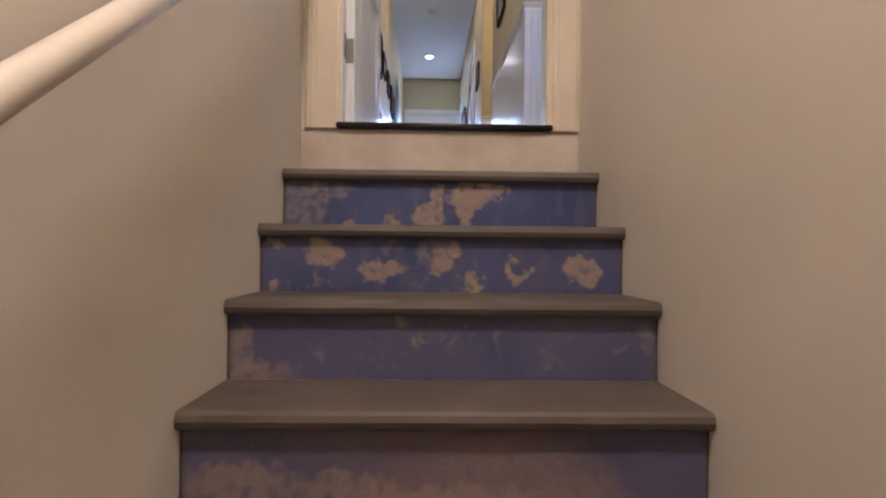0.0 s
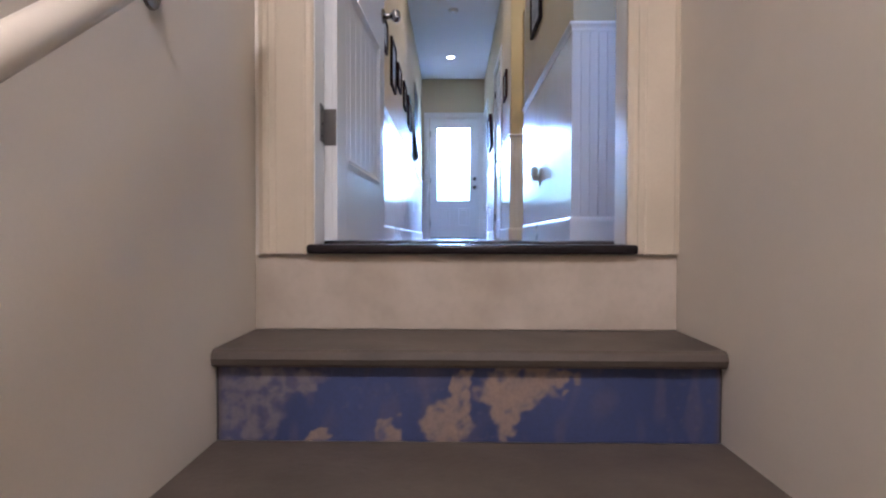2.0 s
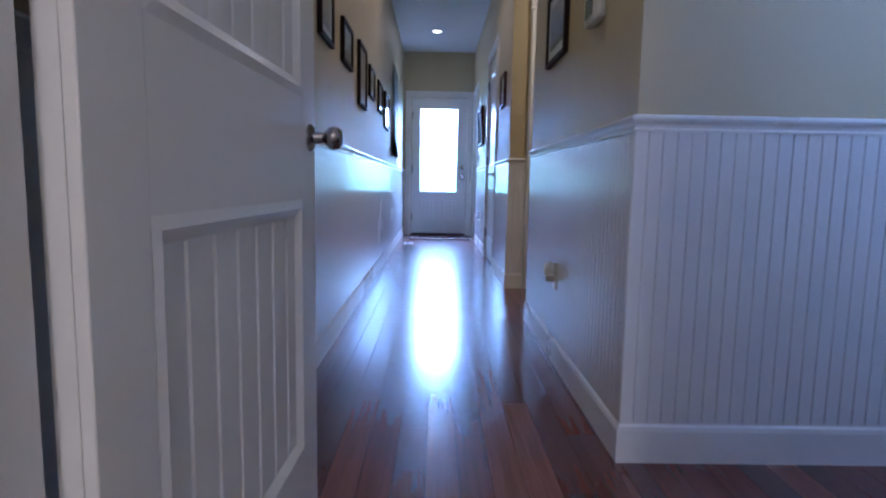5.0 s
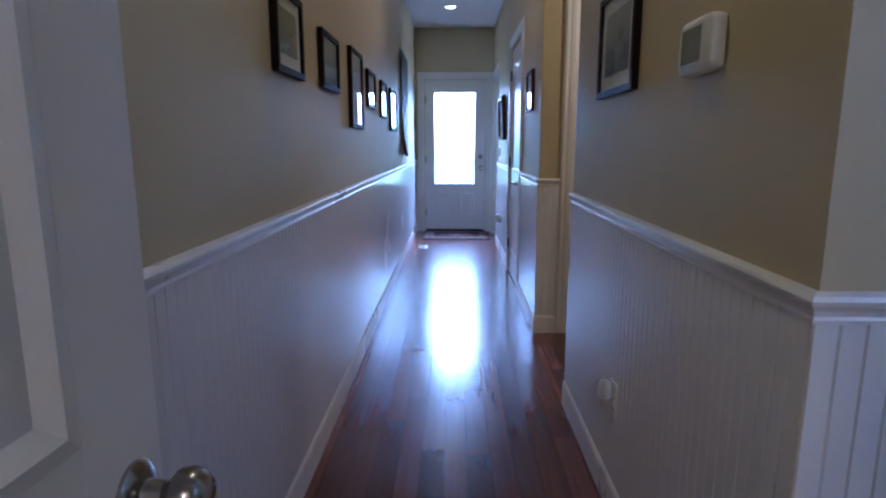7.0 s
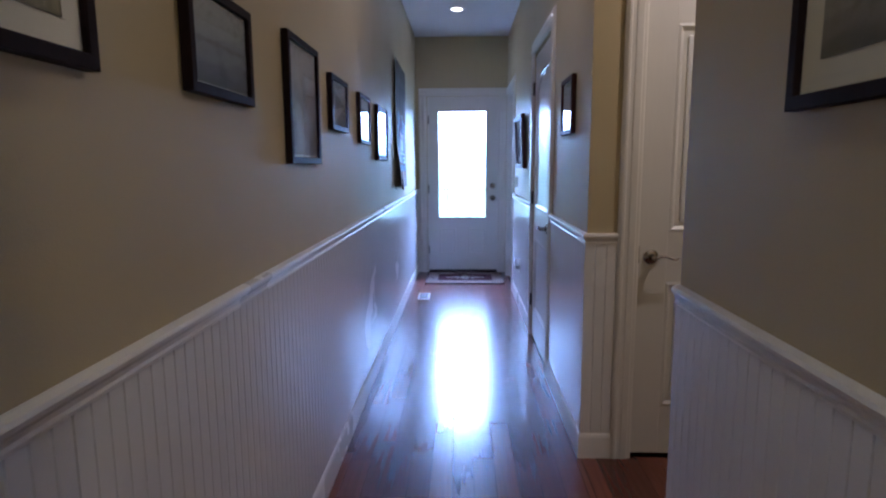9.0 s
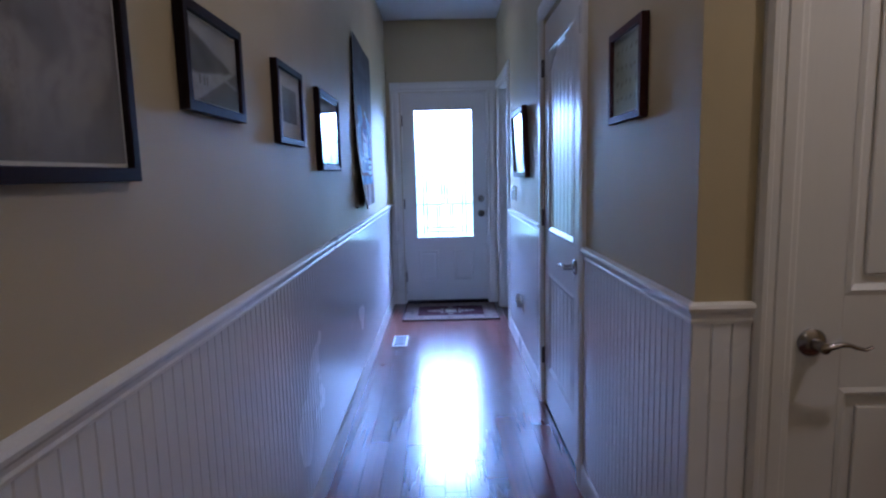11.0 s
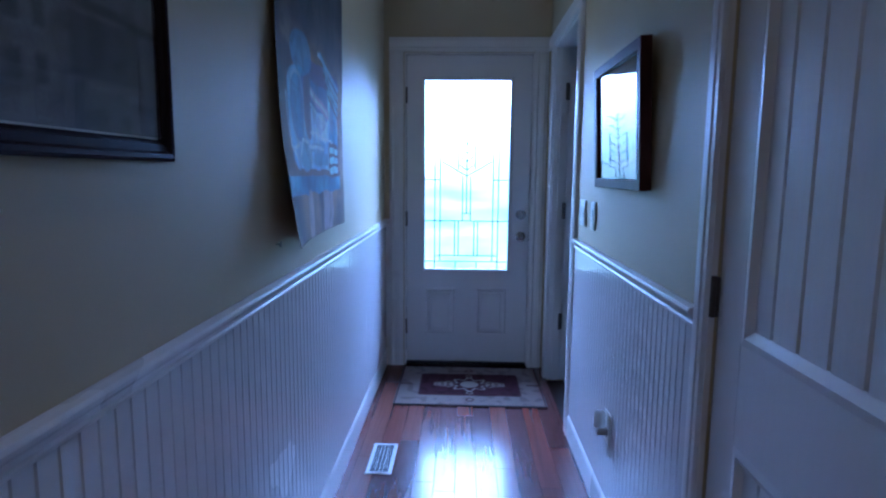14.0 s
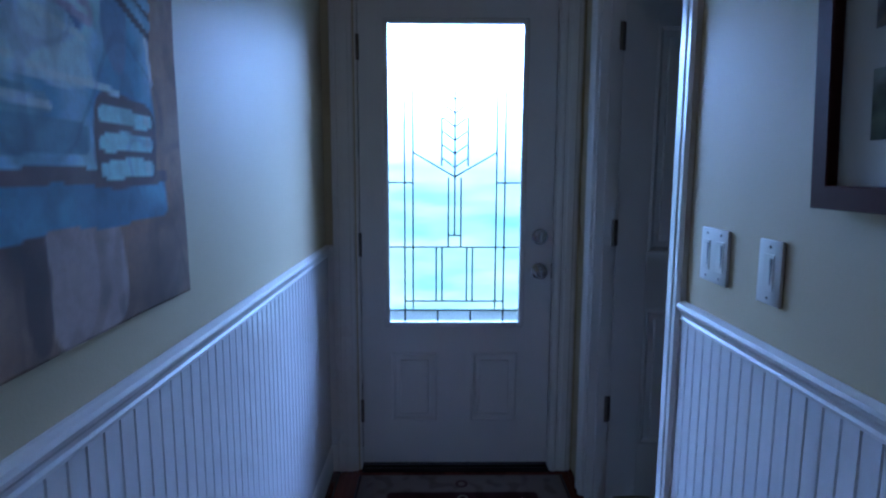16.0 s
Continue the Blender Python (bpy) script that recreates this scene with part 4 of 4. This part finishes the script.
left_pic(7.298, 7.622, 1.398, 1.655, "black framed grey print with a wide white mat", scape(5, (0.34, 0.34, 0.33), (0.2, 0.205, 0.2), (0.09, 0.09, 0.09), 0.6), mat_w=0.05)
left_pic(7.895, 8.345, 1.314, 1.655, "black moulded frame with a faded grey house photograph", townhouse, fw=0.035, depth=0.026, mat_w=0.003, moulded=True)
right_pic(4.828, 5.238, 1.364, 1.695, "black framed grey print with a pale mat", scape(7, (0.42, 0.41, 0.39), (0.24, 0.235, 0.22), (0.1, 0.1, 0.1), 0.55), mat_w=0.045)
right_pic(7.034, 7.326, 1.428, 1.695, "small brown framed botanical print", leaves, BROWNF, mat_w=0.005)
def four_views(k):
    skyc, landc, darkc, hor = (((0.1, 0.2, 0.42), (0.3, 0.2, 0.12), (0.05, 0.05, 0.08), 0.45), ((0.3, 0.28, 0.22), (0.22, 0.17, 0.1), (0.07, 0.06, 0.04), 0.7),
                               ((0.34, 0.38, 0.34), (0.16, 0.2, 0.11), (0.05, 0.07, 0.05), 0.75), ((0.3, 0.42, 0.5), (0.14, 0.24, 0.32), (0.08, 0.12, 0.16), 0.6))[k]
    return scape(20 + 3 * k, skyc, landc, darkc, hor)(k)


W4, H4 = 0.575, 0.437
picture("picture", pose(XR - 0.001, 9.635, 1.254, 2.6, 0, -90), W4, H4, "mahogany frame with four small landscape photographs", four_views, BROWNF, 0.034, 0.034,
        cuts=[(0.095, 0.25, 0.238, 0.33), (0.315, 0.47, 0.238, 0.33), (0.095, 0.25, 0.095, 0.187), (0.315, 0.47, 0.095, 0.187)])

# unframed poster, curling off the wall
po = thing("poster", pose(XL, 8.925, 1.088, 0, 0, 90), "unframed blue and brown painted poster curling off the wall", "poster")


def inside(u, v, a, b, ra, rb, p=2.0):
    return 1 - step(0.85, 1.1, abs((u - a) / ra) ** p + abs((v - b) / rb) ** p)


def line(u, v, a0, b0, a1, b1, w):
    d = (a1 - a0, b1 - b0)
    f = max(0, min(1, ((u - a0) * d[0] + (v - b0) * d[1]) / (d[0] ** 2 + d[1] ** 2)))
    return 1 - step(w * 0.6, w, math.hypot(u - a0 - f * d[0], v - b0 - f * d[1]))


def poster_paint(u, v):
    uu, vv = u + 0.012 * nz(u, v, 9, 1), v + 0.008 * nz(u, v, 9, 2)
    brown, dim, sea, pale, violet = (0.35, 0.195, 0.10), (0.095, 0.055, 0.045), (0.10, 0.26, 0.42), (0.36, 0.54, 0.6), (0.13, 0.09, 0.2)
    c = mix3(brown, dim, 0.5 + 0.9 * nz(u, v, 4, 3))
    c = mix3(c, (0.33, 0.225, 0.14), step(0.05, 0.35, nz(u, v, 6, 8)) * 0.5)
    c = mix3(c, (0.34, 0.27, 0.25), 0.75 * inside(uu, vv, 0.66, 0.08, 0.10, 0.085, 4))
    c = mix3(c, (0.12, 0.06, 0.045), 0.8 * inside(uu, vv, 0.54, 0.08, 0.025, 0.075, 3))
    c = mix3(c, mix3(sea, pale, 0.35 + nz(u, v, 8, 4)), inside(uu, vv, 0.5, 0.36, 0.40, 0.155, 6))
    c = mix3(c, mix3((0.13, 0.3, 0.42), (0.06, 0.15, 0.27), 0.45 + 1.1 * nz(u, v * 2, 5, 14)), inside(uu, vv, 0.46, 0.17, 0.47, 0.033, 8))
    c = mix3(c, (0.17, 0.115, 0.10), inside(uu, vv, 0.48, 0.203, 0.46, 0.011, 8))
    c = mix3(c, (0.09, 0.14, 0.33), 0.85 * inside(uu, vv, 0.5, 0.44, 0.22, 0.09, 3))
    c = mix3(c, mix3((0.45, 0.56, 0.6), (0.2, 0.38, 0.5), 0.5 + 0.9 * nz(u, v, 7, 71)), 0.8 * inside(uu, vv, 0.55 - 0.5 * (vv - 0.36), 0.36, 0.15, 0.05, 5))
    c = mix3(c, (0.4, 0.34, 0.42), 0.8 * line(uu, vv, 0.42, 0.46, 0.72, 0.41, 0.022))
    c = mix3(c, (0.10, 0.075, 0.12), 0.85 * inside(uu, vv, 0.37, 0.41, 0.05, 0.10, 3))
    c = mix3(c, (0.3, 0.42, 0.48), 0.9 * inside(uu, vv, 0.225, 0.39, 0.098, 0.108, 2.4))
    c = mix3(c, mix3((0.12, 0.27, 0.42), (0.07, 0.13, 0.27), 0.5 + nz(u, v, 7, 21)), inside(uu, vv, 0.225, 0.39, 0.086, 0.1, 2.4))
    c = mix3(c, (0.16, 0.3, 0.38), inside(uu, vv, 0.30, 0.255, 0.09, 0.05))
    c = mix3(c, (0.14, 0.27, 0.36), inside(uu, vv, 0.56, 0.25, 0.13, 0.022, 6))
    c = mix3(c, (0.18, 0.32, 0.4), inside(uu, vv, 0.48, 0.285, 0.12, 0.014, 6))
    c = mix3(c, violet, 0.85 * inside(uu, vv, 0.62, 0.53, 0.3, 0.035, 3))
    c = mix3(c, sea, 0.8 * inside(uu, vv, 0.3, 0.56, 0.14, 0.07))
    c = mix3(c, (0.13, 0.08, 0.08), inside(uu, vv, 0.80, 0.252, 0.098, 0.064, 4))
    for k in range(3):
        c = mix3(c, (0.3, 0.5, 0.55), inside(uu, vv, 0.80, 0.214 + 0.035 * k, 0.085, 0.0125, 4))
        c = mix3(c, (0.4, 0.5, 0.52), 0.7 * inside(uu, vv, 0.865, 0.216 + 0.035 * k, 0.012, 0.011))
    c = mix3(c, (0.14, 0.24, 0.38), inside(uu, vv, 0.79, 0.41, 0.035, 0.065))
    arc = [(0.55, 0.60), (0.7, 0.565), (0.82, 0.5), (0.885, 0.42), (0.9, 0.345)]
    for a, b in zip(arc, arc[1:]):
        c = mix3(c, (0.45, 0.52, 0.58), 0.9 * line(u, v, *a, *b, 0.0075))
    for l in ((0.08, 0.42, 0.1, 0.28), (0.1, 0.28, 0.18, 0.24), (0.42, 0.46, 0.72, 0.41), (0.42, 0.42, 0.7, 0.375), (0.40, 0.335, 0.78, 0.315), (0.36, 0.29, 0.6, 0.283), (0.12, 0.275, 0.2, 0.28), (0.21, 0.25, 0.26, 0.3), (0.26, 0.3, 0.34, 0.3), (0.34, 0.3, 0.4, 0.22)):
        c = mix3(c, (0.42, 0.55, 0.6), 0.8 * line(uu, vv, *l, 0.0065))
    for k in range(4):
        c = mix3(c, (0.2, 0.36, 0.46), 0.8 * line(uu, vv, 0.58 + 0.05 * k, 0.60 - 0.035 * k, 0.9, 0.52 - 0.03 * k, 0.012))
        c = mix3(c, dim, 0.8 * line(uu, vv, 0.58 + 0.05 * k, 0.582 - 0.035 * k, 0.9, 0.502 - 0.03 * k, 0.008))
    c = mix3(c, (0.42, 0.33, 0.26), 0.7 * inside(uu, vv, 0.33, 0.05, 0.05, 0.1, 3))
    c = mix3(c, dim, 0.8 * step(0.72, 0.8, vv))
    c = mix3(c, (0.2, 0.17, 0.2), 0.7 * inside(uu, vv, 0.45, 0.86, 0.3, 0.03, 4))
    blue = step(0.14, 0.2, vv) * step(0.66, 0.56, vv)
    c = mix3(c, (0.03, 0.03, 0.06), 0.2 * blue * (1 - step(0.01, 0.05, abs(nz(u, v * 1.3, 6, 40)))))
    c = mix3(c, (0.09, 0.05, 0.035), 0.22 * step(0.16, 0.12, vv) * (1 - step(0.03, 0.07, abs(nz(u * 1.6, v * 0.6, 5, 61)))))
    c = mix3(c, (0.055, 0.038, 0.045), 0.7 * step(0.56, 0.68, vv) + 0.5 * step(0.1, 0.02, u) * step(0.2, 0.3, vv))
    lum = 0.3 * c[0] + 0.5 * c[1] + 0.2 * c[2]
    c = tuple(min(0.8, a * max(0.5, min(1.6, (lum / 0.2) ** 0.6))) for a in c)
    return mix3(c, tuple(0.7 * a for a in c), step(0, 0.4, nz(u, v, 18, 7)))


sheet("poster_paper", 0.89, 1.03, 180, 220, poster_paint, POSTERP, po, "painted paper sheet",
      shape=lambda u, v: -0.005 - 0.055 * (1 - u) ** 3 * max(0.0, 1 - v / 0.42) ** 1.6 - 0.012 * (1 - u) ** 2 - 0.006 * (0.5 + 0.5 * math.sin(7 * v + 2 * u)) - 0.003 * nz(u, v, 6, 1), thick=0.0008)
bm = bmesh.new()
lathe(bm, [(0.006, 0), (0.007, 0.004), (0.003, 0.008)], pose(0.4, 0.0, 1.02, 90), 10)
part("pin", bm, STEEL, po)

# ---- fittings on the walls ----
nail = thing("wall_nail", pose(XL, 8.935, 1.10, 0, 90), "small dark nail stuck in the khaki wall", "nail")
part("shank", lathe(bmesh.new(), [(0.0025, -0.004), (0.0025, 0.012)], seg=10), DARKH, nail)
part("head", lathe(bmesh.new(), [(0.002, 0.011), (0.009, 0.012), (0.009, 0.014), (0.002, 0.0155)], seg=14), DARKH, nail, "dark round nail head")
t = thing("thermostat", pose(XR - 0.001, 4.452, 1.352, 0, 0, -90), "white plastic wall thermostat with a grey-green display", "thermostat")
bm = bmesh.new()
rim = [(0.086 + 0.086 * math.copysign(abs(math.cos(a)) ** 0.28, math.cos(a)), 0.0565 + 0.0565 * math.copysign(abs(math.sin(a)) ** 0.38, math.sin(a))) for a in (2 * math.pi * (i + 0.5) / 56 for i in range(56))]
rings = []
for y, k in ((-0.004, 0.97), (-0.01, 1.0), (-0.022, 1.0), (-0.029, 0.965), (-0.032, 0.88)):
    rings.append([bm.verts.new((0.086 + (a - 0.086) * k, y, 0.0565 + (b - 0.0565) * k)) for a, b in rim])
for p_, q_ in zip(rings, rings[1:]):
    for i in range(56):
        bm.faces.new((p_[i], p_[(i + 1) % 56], q_[(i + 1) % 56], q_[i]))
bm.faces.new(rings[-1])
part("body", bm, PLASTIC, t, "", True)
part("bezel", B(0.024, 0.132, -0.0345, -0.031, 0.017, 0.100, bevel=0.0025), PLASTIC, t)
part("display", B(0.029, 0.127, -0.0352, -0.033, 0.023, 0.094), LCD, t, "grey-green display")
part("back_plate", B(0.008, 0.164, -0.006, 0, 0.006, 0.107, bevel=0.002), PLASTIC, t)


def switch(name, y1, w, n, label):
    s = thing(name, pose(XR - 0.001, y1, 1.071, 0, 0, -90), label, "light switch")
    part("plate", B(0, w, -0.007, 0, 0, 0.116, bevel=0.003, seg=2), PLASTIC, s, "", True)
    for i in range(n):
        c = w * (i + 0.5) / n
        part("rocker", B(c - 0.016, c + 0.016, -0.0085, -0.0065, 0.025, 0.091, bevel=0.0012), PLASTIC, s)
        # flat dark wedge stands in for the shadow on the slanted rocker
        wedge = prism(bmesh.new(), [(c + 0.004, -0.084), (c + 0.011, -0.084), (c + 0.0085, -0.05), (c + 0.0075, -0.036)], 0.0012, Matrix(((1, 0, 0, 0), (0, 0, 1, -0.0096), (0, -1, 0, 0), (0, 0, 0, 1))))
        part("shadow_wedge", wedge, SHADEWEDGE, s, "grey wedge for the rocker's shadow")
        for z in (0.012, 0.104):
            part("screw", lathe(bmesh.new(), [(0.003, 0), (0.0025, 0.001)], pose(c, -0.007, z, 90), 8), HINGE, s)


switch("light_switch", 10.04, 0.118, 2, "white double rocker switch plate")
switch("light_switch", 9.809, 0.072, 1, "white single rocker switch plate")


def outlet(y1, z0, label):
    s = thing("power_outlet", pose(XR - 0.0085, y1, z0, 0, 0, -90), label, "power outlet")
    part("plate", B(0, 0.072, -0.006, 0, -0.012, 0.104, bevel=0.002, seg=2), PLASTIC, s, "", True)
    for x in (0.028, 0.04):
        part("slot", B(x, x + 0.003, -0.0065, -0.0055, 0.008, 0.018), SLOT, s)
    n = thing("night_light", pose(XR - 0.0145, y1 - 0.01, z0 + 0.045, 0, 0, -90), "white plug-in night light in the outlet", "night light")
    part("plug_base", B(0.004, 0.046, -0.040, 0, -0.022, 0.006, bevel=0.005, seg=2), GREYP, n, "grey plug base", True)
    part("shade", lathe(bmesh.new(), [(0.021, 0.006), (0.024, 0.012), (0.0225, 0.035), (0.018, 0.058), (0.012, 0.064), (0.003, 0.066)], pose(0.025, -0.026, 0), 20), GLOSSP, n, "glossy white shade", True)


outlet(4.90, 0.350, "white power outlet with a plug-in light")
outlet(9.405, 0.345, "white power outlet with a plug-in light")

# ---- ceiling fittings ----
def downlight(x, y, r=0.055):
    l = thing("downlight", pose(x, y, CEIL), "white recessed ceiling downlight, lit", "ceiling lamp", "hall downlights")
    part("ring", lathe(bmesh.new(), [(r + 0.022, 0), (r + 0.02, -0.006), (r, -0.008), (r - 0.002, -0.002), (r + 0.0, 0)], seg=28), TRIM, l, "", True)
    part("lens", lathe(bmesh.new(), [(r - 0.003, -0.001), (r - 0.008, -0.005), (0.01, -0.007)], seg=28), BULB, l, "glowing lamp lens", True)


for x, y in ((0.333, 9.98), (0.35, 7.2), (0.37, 4.35), (1.75, 6.2)):
    downlight(x, y)
sd = thing("smoke_detector", pose(0.37, 8.2, CEIL), "round white ceiling smoke detector", "smoke detector")
part("base", lathe(bmesh.new(), [(0.065, 0), (0.065, -0.012), (0.06, -0.016)], seg=28), PLASTIC, sd, "", True)
part("cap", lathe(bmesh.new(), [(0.052, -0.016), (0.05, -0.03), (0.035, -0.038), (0.01, -0.04)], seg=28), PLASTIC, sd, "", True)
sl = thing("stair_ceiling_light", pose(0.39, 0.3, 2.5), "round flush ceiling light over the stairs", "ceiling lamp")
part("base", lathe(bmesh.new(), [(0.24, 0), (0.24, -0.02), (0.23, -0.025)], seg=32), TRIM, sl, "", True)
part("shade", lathe(bmesh.new(), [(0.225, -0.025), (0.21, -0.05), (0.13, -0.07), (0.01, -0.078)], seg=32), BULB, sl, "glowing glass shade", True)

# ---- on the floor ----
# flowers of the mat: across, along, size, petals, turn
mat_flowers = [(0.243, 0.69, 0.075, 4, 0.3), (0.80, 0.69, 0.085, 4, 0.8), (0.413, 0.66, 0.085, 3, 1.2), (0.63, 0.66, 0.085, 3, 0.1), (0.40, 0.29, 0.085, 3, 2.0), (0.65, 0.29, 0.085, 3, 0.9),
               (0.245, 0.27, 0.075, 4, 0.5), (0.79, 0.29, 0.085, 4, 0.2), (0.13, 0.46, 0.085, 5, 0.4), (0.905, 0.47, 0.085, 6, 0.1), (0.356, 0.885, 0.05, 3, 0.2), (0.515, 0.89, 0.05, 4, 0.7), (0.663, 0.88, 0.055, 3, 1.5),
               (0.93, 0.88, 0.06, 4, 0.3), (0.12, 0.88, 0.06, 4, 0.9), (0.33, 0.1, 0.055, 3, 0.6), (0.52, 0.1, 0.05, 4, 0.2), (0.68, 0.1, 0.055, 3, 1.1), (0.09, 0.12, 0.06, 4, 0.0), (0.92, 0.12, 0.06, 4, 0.5)]
mat_stems = [((0.413, 0.66), (0.475, 0.57), (0.50, 0.47), (0.465, 0.37), (0.40, 0.29)), ((0.63, 0.66), (0.575, 0.57), (0.545, 0.47), (0.58, 0.37), (0.65, 0.29)),
             ((0.12, 0.3), (0.1, 0.46), (0.14, 0.62)), ((0.9, 0.3), (0.93, 0.46), (0.89, 0.62)), ((0.32, 0.5), (0.33, 0.38)), ((0.74, 0.5), (0.73, 0.4))]


def mat_paint(u, v):
    """Pale woven ground with two wreaths, dark aubergine flowers and a lighter border."""
    x, y = u * 1.5, v
    wool = 0.5 + 0.8 * nz(x, y, 9, 1)
    c = mix3((0.27, 0.262, 0.25), (0.19, 0.185, 0.185), wool)
    border = min(x - 0.06, (1 - u) * 1.5, v, 1 - v)
    c = mix3(c, (0.33, 0.315, 0.29), 0.8 * (1 - step(0.10, 0.115, border)))
    c = mix3(c, (0.2, 0.2, 0.21), 0.4 * (1 - step(0.004, 0.012, abs(border - 0.115))))
    c = mix3(c, (0.45, 0.43, 0.38), 1 - step(0.012, 0.02, border))
    wx, wy = x + 0.02 * nz(x, y, 9, 3), y + 0.02 * nz(x, y, 9, 13)
    c = mix3(c, (0.13, 0.125, 0.15), 0.6 * step(0.15, 0.38, nz(x, y, 13, 12) + 0.4 * nz(x, y, 31, 17)))
    c = mix3(c, (0.06, 0.05, 0.075), 0.75 * step(0.28, 0.42, nz(x, y, 19, 42) + 0.3 * nz(x, y, 47, 43)))
    c = mix3(c, (0.42, 0.41, 0.4), 0.5 * step(0.3, 0.4, nz(x, y, 12, 33)))
    for k, stem in enumerate(mat_stems):
        for (a0, b0), (a1, b1) in zip(stem, stem[1:]):
            w = (0.032 if k < 2 else 0.014) * (0.7 + 0.9 * nz(x, y, 22, 5))
            c = mix3(c, (0.055, 0.045, 0.07), 0.9 * line(wx, wy, a0 * 1.5, b0, a1 * 1.5, b1, max(0.006, w)))
    for a, b, size, n, turn in mat_flowers:
        dx, dy = wx - a * 1.5, wy - b
        r = math.hypot(dx, dy)
        if r < size * 1.3:
            th = math.atan2(dy, dx) + turn
            wave = math.cos(n * th)
            petal = size * (0.35 + 0.65 * max(0.0, wave) ** 0.6)
            c = mix3(c, (0.042, 0.034, 0.055), 0.92 * (1 - step(petal * 0.8, petal * 1.05, r)) * (0.9 + 0.4 * nz(x, y, 40, 7)))
            c = mix3(c, (0.5, 0.49, 0.46), 0.8 * (1 - step(0.008, 0.018, abs(r - size * 0.2))) * step(0.3, -0.2, wave))
            c = mix3(c, (0.46, 0.45, 0.43), 1 - step(size * 0.12, size * 0.2, r))
    return c


def rug_paint(u, v):
    """Beige border, dark wine field and a pale scrolled medallion."""
    x, y = (u - 0.5) * 1.5, v - 0.5
    beige, wine, pale = (0.18, 0.135, 0.112), (0.045, 0.014, 0.017), (0.24, 0.2, 0.16)
    f = max(abs(x) - 0.53, abs(y) - 0.29)
    corner = math.hypot(max(abs(x) - 0.50, 0), max(abs(y) - 0.26, 0)) - 0.03
    c = mix3(wine, beige, step(-0.01, 0.01, max(f, corner)))
    c = mix3(c, tuple(0.7 * a for a in c), step(0.05, 0.4, nz(u * 1.5, v, 12, 1)))
    e = math.hypot(x / 0.1, y / 0.09)
    c = mix3(c, pale, 1 - step(0.9, 1.05, e))
    th = math.atan2(y / 0.8, x)
    r = math.hypot(x, y / 0.85)
    if f < 0:
        lob = 0.175 + 0.035 * math.cos(8 * th)
        c = mix3(c, pale, 1 - step(0.012, 0.02, abs(r - lob)))
        for s in (-1, 1):
            for d, q in ((0.22, 0.035), (0.29, 0.028), (0.35, 0.02)):
                for w in (-1, 1):
                    k = abs(math.hypot(x - s * d, y - w * q * 0.9) - q)
                    c = mix3(c, pale, 0.9 * (1 - step(0.006, 0.011, k)))
            c = mix3(c, pale, 0.8 * (1 - step(0.005, 0.01, abs(math.hypot(x, y - s * 0.22) - 0.03))))
    else:
        for s in (-1, 1):
            c = mix3(c, wine, 0.8 * (1 - step(0.008, 0.014, abs(math.hypot(x, y - s * 0.39) - 0.035))))
            c = mix3(c, wine, 0.6 * (1 - step(0.01, 0.02, abs(y))) * step(0.6, 0.62, abs(x)))
    return mix3(c, wine, step(0.735, 0.745, abs(x)))


def rug(name, x0, x1, y0, y1, h, paint, label, n):
    r = thing(name, pose(x0, y0, 0), label, "rug")
    w, l = x1 - x0, y1 - y0
    part("base", B(0, w, 0, l, 0.0005, h - 0.001, bevel=0.002), EDGE, r, "dark rug edge")
    s = sheet("woven_top", w - 0.012, l - 0.012, *n, paint, TEXTILE, r, "woven patterned pile", shape=lambda u, v: -0.0012 * nz(u * 3, v * 3, 3, 2))
    s.matrix_local = Matrix(((1, 0, 0, 0.006), (0, 0, 1, 0.006), (0, -1, 0, h), (0, 0, 0, 1)))
    return r


rug("door_mat", 0.0, 0.914, 2.83, 3.445, 0.009, mat_paint, "pale grey woven mat with dark aubergine flowers", (260, 175))
rug("entry_rug", -0.022, 0.85, 10.462, 11.10, 0.011, rug_paint, "beige bordered rug with a dark wine field and medallion", (230, 150))

v = thing("floor_register", pose(-0.05, 9.703, 0.0), "white metal floor heating register with dark slots", "floor vent")
part("frame", B(0, 0.115, 0, 0.285, 0.0005, 0.005, bevel=0.002), PLASTIC, v)
part("grille_opening", B(0.017, 0.098, 0.018, 0.267, 0.0045, 0.0058), SLOT, v, "dark slots")
for i in range(6):
    part("slat", B(0.018, 0.097, 0.048 + 0.037 * i, 0.0492 + 0.037 * i, 0.0055, 0.0059), PLASTIC, v)
for x in (0.040, 0.0565, 0.073):
    part("bar", B(x, x + 0.0022, 0.02, 0.265, 0.0055, 0.0062), PLASTIC, v)
for i in range(5):
    for x in (0.029, 0.086):
        part("scroll", lathe(bmesh.new(), [(0.0075, 0.0055), (0.0073, 0.0061), (0.006, 0.0061), (0.0058, 0.0055)], pose(x, 0.067 + 0.037 * i, 0), 12), PLASTIC, v)

# ---- pieces of floor and walls ----
lay_boards()
lay_floor()
